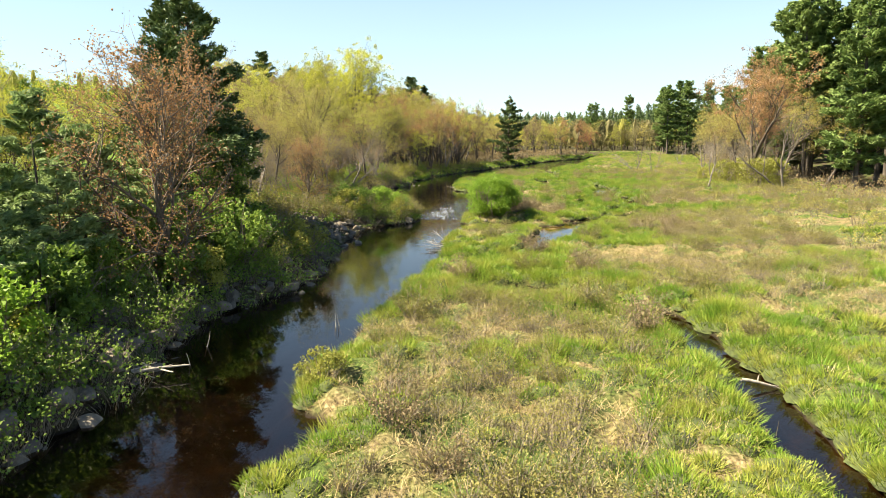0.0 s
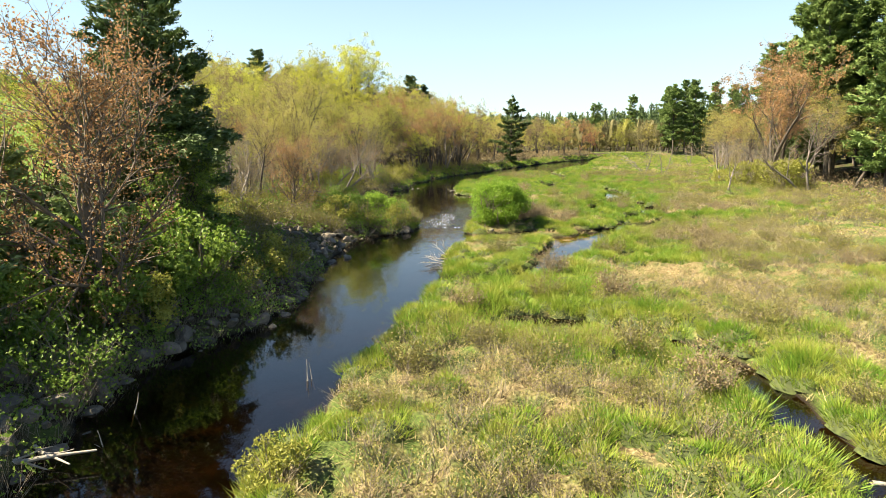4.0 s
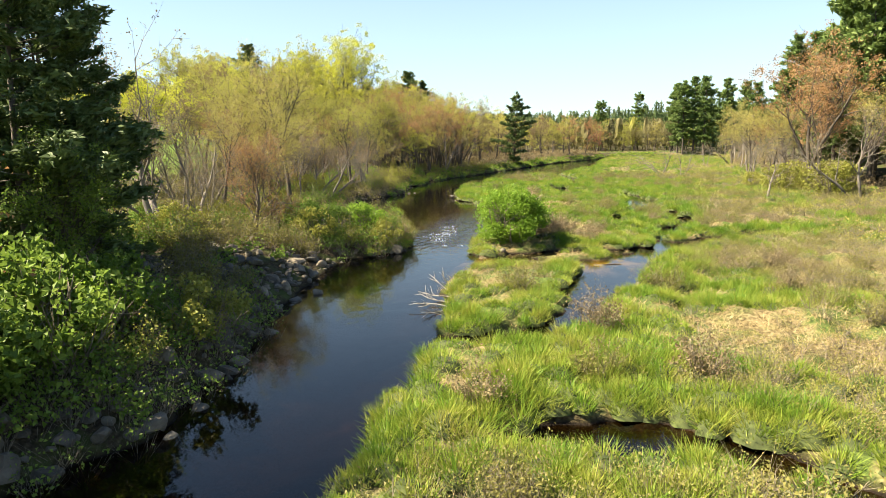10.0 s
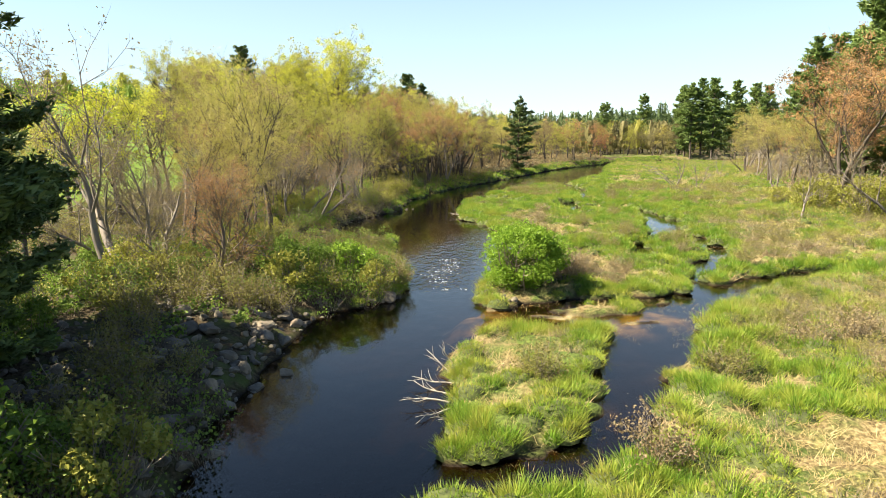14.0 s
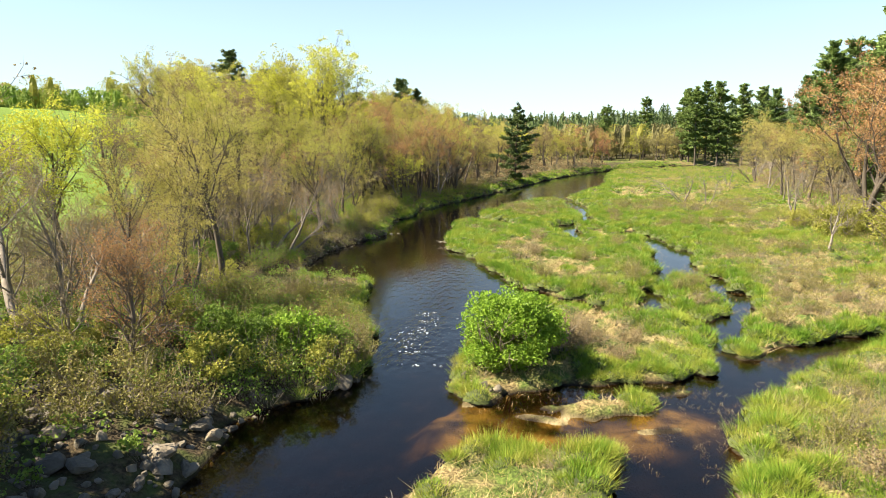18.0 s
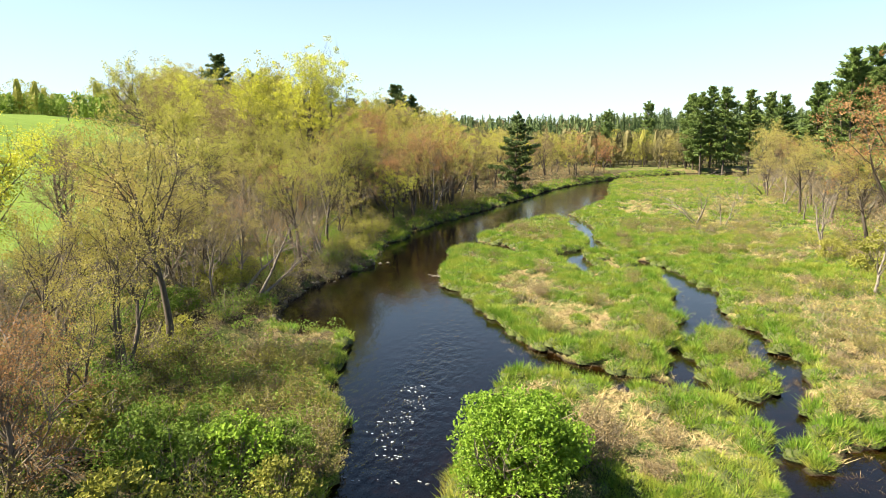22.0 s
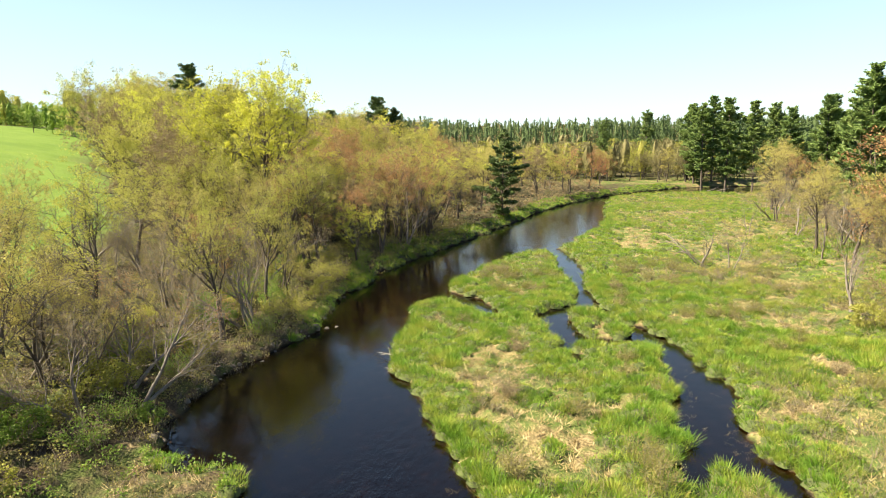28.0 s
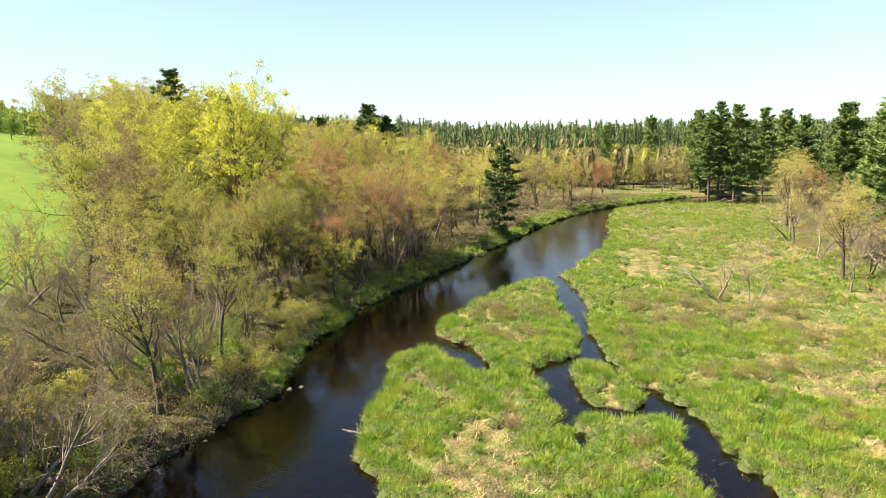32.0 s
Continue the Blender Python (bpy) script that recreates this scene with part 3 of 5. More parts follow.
def pine(seed, height, spread=0.22, whorls=17, low=0.22, per=6, clumps=9, needle=0.42, mat=None, bark=None, up=0.25, tufts_each=5, thin=0.26):
    """Meshes of a white pine: bole with whorled boughs in flat plates, and its needle tufts."""
    rng = np.random.default_rng(seed)
    stem, wood, crown = Soup(), Soup(), Soup()
    bole = bent(rng, (0, 0, -0.3), (0, 0, 1), height, 10, 0.018, 0.05)
    r0 = height * 0.0125
    tube(stem, bole, r0 * np.linspace(1, 0.08, 11), 7)
    cs, ds = [], []
    for w in range(whorls):
        f = low + (0.985 - low) * (w + rng.uniform(-0.6, 0.6)) / (whorls - 1)
        f = min(max(f, low), 0.985)
        z = f * 10
        k = min(int(z), 9)
        p = bole[k] + (bole[k + 1] - bole[k]) * (z - k)
        reach = height * spread * (1.0 - f) ** 0.62 * (0.45 + 0.55 * min(1, (f - low) * 3)) * rng.uniform(0.75, 1.15) + height * 0.02
        turn = rng.uniform(0, 6.28)
        for b in range(per):
            p = bole[k] + (bole[k + 1] - bole[k]) * min(max(z - k + rng.normal() * 0.3, 0), 1)
            if rng.random() < 0.28:
                continue
            a = turn + b * 6.283 / per + rng.normal() * 0.25
            ln = reach * rng.uniform(0.4, 1.3)
            tilt = -0.02 + 0.42 * f * f + rng.normal() * 0.09
            d = np.array([math.cos(a), math.sin(a), tilt])
            d /= np.linalg.norm(d)
            bough = bent(rng, p, d, ln, 4, 0.06, up * 0.2)
            tube(wood, bough[::2], max(0.012, r0 * 0.22 * (1 - 0.6 * f)) * np.linspace(1, 0.3, 3), 3)
            n = max(4, int(clumps * ln / (height * spread) * 1.5))
            t = rng.uniform(0.3, 1, n) ** 0.8 * 4
            kk = np.minimum(t.astype(int), 3)
            c = bough[kk] + (bough[kk + 1] - bough[kk]) * (t - kk)[:, None]
            across = np.array([-d[1], d[0], 0])
            c = c + across * (rng.normal(size=n) * 0.2 * ln * (1.15 - t / 4))[:, None] + rng.normal(size=(n, 3)) * np.array([0.03, 0.03, 0.03]) * ln
            cs.append(c)
            ds.append(np.tile(d, (n, 1)) * 0.8 + np.array([0, 0, 0.25]) + across * rng.normal(size=(n, 1)) * 0.6)
    c, d = np.vstack(cs), np.vstack(ds)
    for _ in range(tufts_each):
        leaves(crown, c + rng.normal(size=c.shape) * needle * np.array([0.25, 0.25, 0.2]), needle, rng, 0.2, thin, d)
    return stem.mesh("pine_bole", bark, True), crown.mesh("pine_needles", mat), None, wood.mesh("pine_boughs", bark, True)


def bush(seed, height, width, stems=16, per=70, leaf=0.11, mat=None, bark=None, bare=False, lumps=0):
    """Meshes of a many-stemmed shrub; lumps: rounded bunches of leaves over its dome."""
    rng = np.random.default_rng(seed)
    wood, spots = Soup(), []
    for s in range(stems):
        a, o = rng.uniform(0, 6.283), math.sqrt(rng.uniform(0, 1))
        d = np.array([math.cos(a) * o * width / height * 0.75, math.sin(a) * o * width / height * 0.75, 1])
        ln = height * rng.uniform(0.7, 1.05) * (1.1 - 0.35 * o)
        st = bent(rng, (math.cos(a) * o * width * 0.12, math.sin(a) * o * width * 0.12, -0.08), d / np.linalg.norm(d), ln, 5, 0.12, 0.03)
        tube(wood, st, 0.011 * height * np.linspace(1, 0.3, 6) * (0.6 if bare else 1), 4)
        for b in range(5 if not bare else 8):
            k = rng.integers(1, 5)
            br = bent(rng, st[k], around(rng, (st[k + 1] - st[k]) / np.linalg.norm(st[k + 1] - st[k]), rng.uniform(0.4, 1.0)), ln * rng.uniform(0.25, 0.5), 3, 0.2, 0.1)
            sprig(wood, br[[0, 1, 3]], 0.008 * height + 0.004, rng)
            n = rng.poisson(per / 5) if not lumps else 0
            if n:
                t = rng.uniform(0.4, 3, n)
                kk = np.minimum(t.astype(int), 2)
                spots.append(br[kk] + (br[kk + 1] - br[kk]) * (t - kk)[:, None] + rng.normal(size=(n, 3)) * 0.07 * height)
    for _ in range(lumps):
        v = rng.normal(size=3)
        v = v / np.linalg.norm(v) * rng.uniform(0.6, 1.0)
        at = np.array([v[0] * width * 0.46, v[1] * width * 0.46, height * (0.47 + 0.44 * v[2])])
        w = rng.normal(size=(per, 3))
        w = w / np.linalg.norm(w, axis=1)[:, None] * rng.uniform(0.3, 1, (per, 1)) ** 0.5
        spots.append(at + w * width * rng.uniform(0.09, 0.17) * np.array([1, 1, 0.8]))
    crown = Soup()
    if spots:
        leaves(crown, np.vstack(spots), leaf, rng, 0.35, 0.75)
    return wood.mesh("shrub_stems", bark, True), (crown.mesh("shrub_foliage", mat) if spots else None)


def plant(name, meshes, x, y, size=1.0, turn=0.0, sink=0.0, label="", category="tree", group="", foliage=None, parts=("trunk", "crown", "twig_spray", "branchwork"), z=None, lean=0.0, stretch=1.0):
    """Stand one plant on the ground; its parts share their meshes with others of its kind."""
    top = new(name)
    if z is None:
        z = float(land(np.array([x]), np.array([y]))[0][0])
    top.matrix_basis = pose(x, y, max(z, -0.1) - sink, lean, 0, turn) @ Matrix.Diagonal((size, size, size * stretch, 1))
    top.empty_display_size = 0.2
    for nm, me in zip(parts, meshes):
        if me is not None:
            ob = new(nm, me)
            ob.parent = top
            if nm in ("twig_spray", "branchwork"):
                tagged(ob, kind="stuff")
            if foliage is not None and nm == parts[1]:
                ob.material_slots[0].link = "OBJECT"
                ob.material_slots[0].material = foliage
    return tagged(top, label, category, group)


rng = np.random.default_rng(11)

# ---- plant kinds ----
OPEN_TREES = [broadleaf(100 + i, 12, 0.34, 1, (11, 7, 6), 13, 0.105, 0.48, 0.5, LEAF["olive"], BARK_DARK, clump=0.038) for i in range(4)]
CLUMP_TREES = [broadleaf(120 + i, 11, 0.40, 3, (5, 6, 6), 11, 0.105, 0.42, 0.5, LEAF["gold"], BARK_DARK, clump=0.038) for i in range(3)]
BARE_TREES = [broadleaf(140 + i, 10, 0.34, 2, (8, 7, 7), 2.4, 0.09, 0.3, 0.6, LEAF["tan"], BARK_GREY) for i in range(2)]
FULL_TREES = [broadleaf(160 + i, 14, 0.38, 1, (13, 7, 6), 13, 0.2, 0.25, 0.5, LEAF["olive"], BARK_DARK, clump=0.05) for i in range(2)]
HILL_TREES = [broadleaf(170 + i, 13, 0.38, 1 + i % 2, (8, 6, 5), 18, 0.17, 0.35, 0.5, LEAF["olive"], BARK_DARK, clump=0.045) for i in range(3)]
DEAD_TREES = [broadleaf(180 + i, 7, 0.33, 1 + i, (7, 4, 3), 0, 0.1, 0.3, 0.4, LEAF["tan"], BARK_GREY) for i in range(2)]
PINES = [pine(200 + i, 20, 0.22, 23 - i, 0.14 + 0.07 * i, 9, 32, 0.55, LEAF["pine"], BARK_DARK, tufts_each=5, thin=0.15) for i in range(3)]
SHRUBS = [bush(300 + i, 2.2, 2.6, 18, 46, 0.14, LEAF["shrub"], TWIG, lumps=30) for i in range(3)]
TWIGGY = [bush(320 + i, 1.6, 2.2, 26, 24, 0.085, LEAF["lime"], TWIG, True) for i in range(3)]
SHRUB_PARTS = ("wood", "foliage")

LOOKS = {
    "olive": "slender spring tree with olive-green new leaves", "gold": "slender tree with golden olive catkins",
    "rust": "slender maple with rust-red buds", "tan": "nearly bare grey tree with tan catkins",
    "yellow": "spring tree with bright yellow-green leaves", "green": "small tree in fresh green leaf",
}

# ---- standing out: named trees ----
YELLOW_MESH = broadleaf(401, 21, 0.42, 3, (10, 8, 7), 11, 0.2, 0.46, 0.5, LEAF["yellow"], BARK_DARK, clump=0.027)
plant("maple_tree", YELLOW_MESH, -29.0, 125, 1.08, 40, label="tall yellow-green maple in fresh leaf above the river", foliage=LEAF["yellow"])
plant("maple_tree", YELLOW_MESH, -36.0, 128, 0.95, 200, label="bright yellow maple in flower among bare trees", foliage=LEAF["yellow"])
RED_MESH = broadleaf(402, 10.5, 0.33, 1, (24, 10, 8), 5, 0.095, 0.10, 0.5, LEAF["rust"], BARK_MID)
plant("red_maple", RED_MESH, -11.2, 28.9, 0.98, 10, label="red-budding maple over the shaded river bank", foliage=LEAF["rust"])
plant("red_maple", RED_MESH, -14.4, 53.2, 0.62, 150, label="small red-budding maple among bank shrubs", foliage=LEAF["rust"])
DARK_PINE = pine(403, 17, 0.36, 27, 0.05, 8, 34, 0.42, LEAF["dark"], BARK_DARK, tufts_each=9, thin=0.09)
plant("pine_tree", DARK_PINE, -14.8, 37.2, 0.74, 30, label="large dark pine shading the rocky bank")
plant("pine_tree", DARK_PINE, -16.2, 40.8, 0.66, 140, label="dark dense pine beside the larger pine")
plant("pine_tree", DARK_PINE, -17.6, 38.4, 0.48, 80, label="dark dense pine beside the larger pine")
plant("pine_tree", DARK_PINE, -18.4, 43.6, 0.8, 200, label="large dark pine shading the rocky bank")
SOFT_PINE = pine(404, 7.5, 0.46, 13, 0.04, 7, 40, 0.32, LEAF["soft"], BARK_DARK, tufts_each=7, thin=0.13)
# pines after the first two are added to shade the bank; several stand unseen
for x, y, size in ((-14.2, 27.8, 0.8), (-17.2, 29.5, 0.98), (-15.5, 24.0, 0.9), (-15.6, 20.4, 0.85), (-14.8, 33.4, 0.7), (-13.2, 25.2, 0.65), (-12.8, 22.0, 0.6), (-12.6, 30.5, 0.55)):
    plant("young_pine", SOFT_PINE, x, y, size, x * 130, label="young white pine with pale soft needles", group="young pines")
BIG_BUSH = bush(405, 3.4, 3.5, 30, 210, 0.10, LEAF["green"], TWIG, lumps=95)
plant("willow_bush", BIG_BUSH, -0.1, 57.3, 1.22, 0, 0.35, label="large round bright green bush on the riffle bank", category="bush", parts=SHRUB_PARTS)
CONIFER = pine(406, 16, 0.32, 20, 0.06, 7, 30, 0.55, LEAF["dark"], BARK_DARK, tufts_each=7, thin=0.16)
plant("pine_tree", CONIFER, -0.5, 160, 0.95, 0, label="lone dark pine leaning over the river bend", lean=4)
plant("pine_tree", PINES[1], -28, 187, 1.4, 40, stretch=0.8, label="dark pine rising above the bare wood", foliage=LEAF["dark"])
plant("pine_tree", PINES[2], -24.5, 188, 1.25, 140, stretch=0.8, label="dark pine rising above the bare wood", foliage=LEAF["dark"])
for x, y, s in ((-73, 192, 1.5), (-66, 196, 1.3), (-62, 194, 1.25), (-90, 188, 0.9), (-42, 200, 1.2)):
    plant("pine_tree", PINES[1], x, y, s, x * 7, stretch=0.78, label="dark pine on the wooded hilltop", foliage=LEAF["dark"], group="hilltop pines")
plant("field_tree", FULL_TREES[0], -124, 205, 0.4, 0, label="small lone tree on the pasture crest", foliage=LEAF["shrub"])
plant("maple_tree", FULL_TREES[1], -88, 196, 0.85, 0, label="round bright green tree at the pasture edge", foliage=LEAF["green"])
plant("maple_tree", FULL_TREES[0], -62, 178, 0.55, 0, label="fresh green tree among bare hill trees", foliage=LEAF["green"])
plant("red_maple", CLUMP_TREES[0], 25.5, 232, 0.8, 0, label="round red-budding maple by the far bend", foliage=LEAF["red"])
for x, y, s in ((-13.7, 131, 1.2), (-11.6, 134.5, 1.1), (-16, 137, 1.3)):
    plant("red_maple", CLUMP_TREES[1], x, y, s, x * 31, label="multi-stemmed maple with rusty red buds", foliage=LEAF["rust"], group="bank maples")
plant("red_maple", CLUMP_TREES[2], 34, 97.5, 1.75, 60, label="large rust-coloured maple at the marsh edge", foliage=LEAF["rust"])
plant("red_maple", CLUMP_TREES[0], 36.5, 102, 1.7, 200, label="large rust-coloured maple at the marsh edge", foliage=LEAF["rust"])
for x, y, s, lk in ((-33.5, 82.4, 0.9, "tan"), (-28, 80, 0.75, "rust"), (-37, 92, 0.9, "olive"), (-33, 62, 0.9, "yellow"), (-30, 52, 0.9, "yellow"), (-36, 47, 1.0, "yellow"), (-28, 40, 0.85, "olive"), (-24, 37, 0.75, "yellow"), (-25.5, 45, 0.8, "olive"), (-22.5, 32, 0.7, "olive"), (-21, 49.5, 0.7, "gold"), (-25, 27, 0.7, "yellow")):
    plant("tree", OPEN_TREES[int(-x) % 4], x, y, s, x * 17, label="spring tree at the pasture edge", foliage=LEAF[lk], group="river wood")
for x, y, size, lk, kind in ((-30.9, 110.3, 1.25, "olive", CLUMP_TREES[0]), (-33.5, 114.5, 1.1, "gold", OPEN_TREES[1]), (-20.6, 112.4, 0.85, "olive", OPEN_TREES[0]), (-19.6, 119.3, 1.0, "olive", OPEN_TREES[3]),
                             (-26.4, 96.1, 0.95, "tan", BARE_TREES[0]), (-22.9, 92.4, 0.85, "tan", BARE_TREES[1]), (-19.5, 79.8, 0.8, "rust", BARE_TREES[0]), (-25, 84.4, 0.9, "tan", BARE_TREES[1]),
                             (-32, 91.8, 0.95, "tan", BARE_TREES[0]), (-30.4, 83.6, 1.0, "gold", OPEN_TREES[2]), (-36.3, 85.1, 1.0, "yellow", OPEN_TREES[0]), (-36, 90.6, 0.95, "gold", OPEN_TREES[1]),
                             (-33, 74.2, 0.8, "yellow", FULL_TREES[0]), (-35.5, 71.5, 0.7, "yellow", FULL_TREES[1]), (-23.6, 79.4, 0.85, "gold", CLUMP_TREES[1]), (-23, 74.7, 0.8, "gold", OPEN_TREES[3]), (-18.4, 97.3, 0.8, "olive", OPEN_TREES[1])):
    plant("tree", kind, x, y, size, x * 23, label=LOOKS[lk], foliage=LEAF[lk], group="river wood")
plant("birch_tree", BARE_TREES[1], -16.9, 91.7, 1.0, 70, label="slim pale-barked tree in first leaf by the water", foliage=LEAF["lime"])
plant("bare_tree", BARE_TREES[0], -21.5, 56, 1.5, 0, label="tall pale leafless tree above the bank")

# ---- woods: trees one by one ----
def scatter(n, box, want, gap, seed):
    """Up to n places in the box that satisfy want(x, y, water distance, left), at least gap apart."""
    r = np.random.default_rng(seed)
    x, y = r.uniform(box[0], box[1], n * 6), r.uniform(box[2], box[3], n * 6)
    z, d, left = land(x, y)
    ok = want(x, y, d, left)
    out = []
    for a, b, c in zip(x[ok], y[ok], z[ok]):
        if all((a - p[0]) ** 2 + (b - p[1]) ** 2 > gap * gap for p in out[-400:]):
            out.append((float(a), float(b), float(c)))
            if len(out) == n:
                break
    return out




def wood_tree(x, y, z, r, far=False):
    pick = r.random()
    if not far and y < 108 and r.random() < 0.5:
        pick = 0.8
    look_ = ("olive" if pick < 0.28 else "gold" if pick < 0.53 else "rust" if pick < 0.73 else "tan" if pick < 0.86 else "yellow" if pick < 0.95 else "green")
    if far and x < -22 and look_ == "rust":
        look_ = ("olive", "gold", "tan")[r.integers(3)]
    if look_ == "green" or not far and y < 105 and look_ == "yellow":
        look_ = "olive"
    if look_ == "tan":
        kind = BARE_TREES[r.integers(2)]
    elif r.random() < 0.35:
        kind = CLUMP_TREES[r.integers(3)]
    else:
        kind = OPEN_TREES[r.integers(4)]
    d = min(1.0, max(0.0, (-x - 10) / 30)) if x < 0 else 0.5
    if far:
        kind = HILL_TREES[r.integers(3)]
        d = -3.2 if x > -20 else d
    size = r.uniform(0.95, 1.35) * (1.0 + 0.1 * d) if far else r.uniform(0.7, 1.2) * float(np.interp(y, [50, 100, 118, 130, 150, 200], [8.6, 10.2, 11, 12.5, 13.5, 14])) / 12
    plant("tree", kind, x, y, size, r.uniform(0, 360), 0, LOOKS[look_], foliage=LEAF[look_], z=z, stretch=r.uniform(0.95, 1.15), group="river wood")


near_wood = scatter(92, (-46, -8, 54, 152), lambda x, y, d, left: left & (d > 1.6) & (d < np.where(y < 100, 15, 26)) & (field_mask(x, y) < 0.3) & ~((x > -14) & (y < 75)) & ~((x < -27) & (y < 100)), 2.2, 1)
for x, y, z in near_wood:
    wood_tree(x, y, z, rng)
hill_wood = scatter(190, (-105, 20, 112, 240), lambda x, y, d, left: left & (d > 3) & (field_mask(x, y) < 0.1) & ~((x > -30) & (y < 150)), 3.6, 2)
for x, y, z in hill_wood:
    wood_tree(x, y, z, rng, True)
RIGHT_PINES = scatter(44, (34, 80, 66, 205), lambda x, y, d, left: ~left & (x - marsh_edge(y) > 2.5) & (x - marsh_edge(y) < 22), 4.0, 3)
for x, y, z in RIGHT_PINES:
    plant("pine_tree", PINES[rng.integers(3)], x, y, rng.uniform(1.1, 1.4) * (1 if y < 104 else 0.82), rng.uniform(0, 360), 0, "tall white pine at the marsh edge", z=z, group="marsh edge pines")
for x, y, z in scatter(40, (26, 70, 70, 205), lambda x, y, d, left: ~left & (np.abs(x - marsh_edge(y) + 1.0) < 3.5), 2.6, 4):
    lk = ("rust", "tan", "gold", "tan")[rng.integers(4)]
    plant("tree", BARE_TREES[rng.integers(2)] if lk == "tan" else OPEN_TREES[rng.integers(4)], x, y, rng.uniform(0.7, 1.25), rng.uniform(0, 360), 0, LOOKS[lk], foliage=LEAF[lk], z=z, group="marsh edge trees")
for x, y, size in ((39.6, 105, 1.2), (41.6, 108.5, 1.25), (43.5, 103, 1.25), (42.5, 113, 1.0), (40.5, 98, 1.25)):
    plant("pine_tree", PINES[int(y) % 3], x, y, size, x * 31, 0, "tall white pine at the marsh edge", group="marsh edge pines")
for x, y, z in scatter(46, (-6, 62, 236, 280), lambda x, y, d, left: left & (d > 3) & (y > 244 - 0.12 * x), 3.4, 54):
    lk = ("tan", "tan", "olive", "tan", "gold", "olive")[rng.integers(6)]
    plant("tree", HILL_TREES[rng.integers(3)], x, y, rng.uniform(0.55, 0.85), rng.uniform(0, 360), 0, LOOKS[lk], foliage=LEAF["haze" if lk == "tan" else lk], z=z, group="far bank trees")
for x, y, s in ((49.7, 220, 1.1), (53, 247, 1.1), (55, 218, 1.15), (61, 216, 1.1), (66, 207, 1.0), (47, 278, 1.1), (58, 240, 1.2), (52, 236, 1.1), (30, 262, 0.9), (36, 300, 1.0), (70, 225, 1.1)):
    z = float(land(np.array([x]), np.array([y]))[0][0])
    plant("pine_tree", PINES[rng.integers(3)], x, y, s, x * 13, 0, "tall white pine beyond the far pond", z=max(z, 0.4), group="pond pines")
for i, (x, y, s, ln) in enumerate(((22.2, 119.9, 1.0, 14), (24.4, 117.5, 0.9, 4), (28.2, 100.6, 1.05, -8), (35.4, 143.9, 0.8, 0), (36.5, 123.9, 0.8, 5), (24.3, 149.5, 0.22, 0), (23.8, 83.1, 0.9, 8), (29.8, 104.2, 0.9, -6))):
    plant("dead_tree", DEAD_TREES[i % 2], x, y, s, i * 77, 0, "bleached leafless tree standing in the marsh", lean=ln, group="marsh dead trees")

# ---- shrubs ----
for x, y, s, lk in ((-12.6, 35.5, 1.15, "shrub"), (-13.5, 33.5, 1.0, "green"), (-12.7, 24.5, 1.0, "green"), (-11.5, 20.0, 1.1, "green"), (-13.2, 21.5, 1.3, "green"), (-11.8, 17.5, 1.2, "green"),
                    (-13.8, 18.0, 1.4, "green"), (-10.6, 15.5, 1.2, "shrub"), (-10.7, 18.6, 0.9, "green"), (-12.3, 27.8, 1.0, "shrub"), (-12.6, 30.6, 1.2, "shrub"), (-11.4, 32.2, 0.9, "shrub"), (-10.9, 34.6, 0.9, "green"), (-15.0, 23.5, 1.5, "green"), (-16.0, 20.5, 1.6, "green"), (-14.6, 31.0, 1.2, "shrub"), (-12.0, 36.6, 0.9, "shrub"), (-14.2, 15.0, 1.5, "green"), (-16.8, 24.8, 1.4, "shrub"), (-9.0, 56.4, 1.0, "green"), (-8.0, 58.0, 0.8, "shrub"), (-7.4, 57.0, 0.6, "shrub"), (-10.6, 55.6, 0.9, "shrub"), (-12.4, 56.0, 1.0, "shrub"), (-14.5, 56.5, 1.1, "lime")):
    plant("shrub", SHRUBS[rng.integers(3)], x, y, s, rng.uniform(0, 360), 0, "leafy green shrub on the river bank", "shrub", "bank shrubs", LEAF[lk], SHRUB_PARTS)
for x, y, z in scatter(110, (-34, -7, 14, 120), lambda x, y, d, left: left & (d > 0.5) & (d < 11) & (field_mask(x, y) < 0.3) & ~((x > -15.5) & (y > 37.5) & (y < 51)), 1.4, 5):
    lk = ("shrub", "lime", "olive", "shrub")[rng.integers(4)]
    if rng.random() < 0.45:
        plant("shrub", TWIGGY[rng.integers(3)], x, y, rng.uniform(0.9, 1.5), rng.uniform(0, 360), 0, "twiggy grey shrub just coming into leaf", "shrub", "bank shrubs", LEAF[lk], SHRUB_PARTS, z=z)
    else:
        plant("shrub", SHRUBS[rng.integers(3)], x, y, rng.uniform(0.6, 1.0), rng.uniform(0, 360), 0, "loose shrub with small spring leaves", "shrub", "bank shrubs", LEAF[lk], SHRUB_PARTS, z=z)
for x, y, z in scatter(185, (-4, 34, 14, 130), lambda x, y, d, left: ~left & (d > 0.8) & (x < marsh_edge(y)) & (value_noise(x, y, 8, 121, 3) > -0.1), 1.2, 6):
    plant("marsh_shrub", TWIGGY[rng.integers(3)], x, y, rng.uniform(0.5, 0.9), rng.uniform(0, 360), 0, "low twiggy shrub with yellow-green buds in the marsh", "shrub", "marsh shrubs", LEAF[("bud", "tan", "bud", "bud")[rng.integers(4)]], SHRUB_PARTS, z=z)
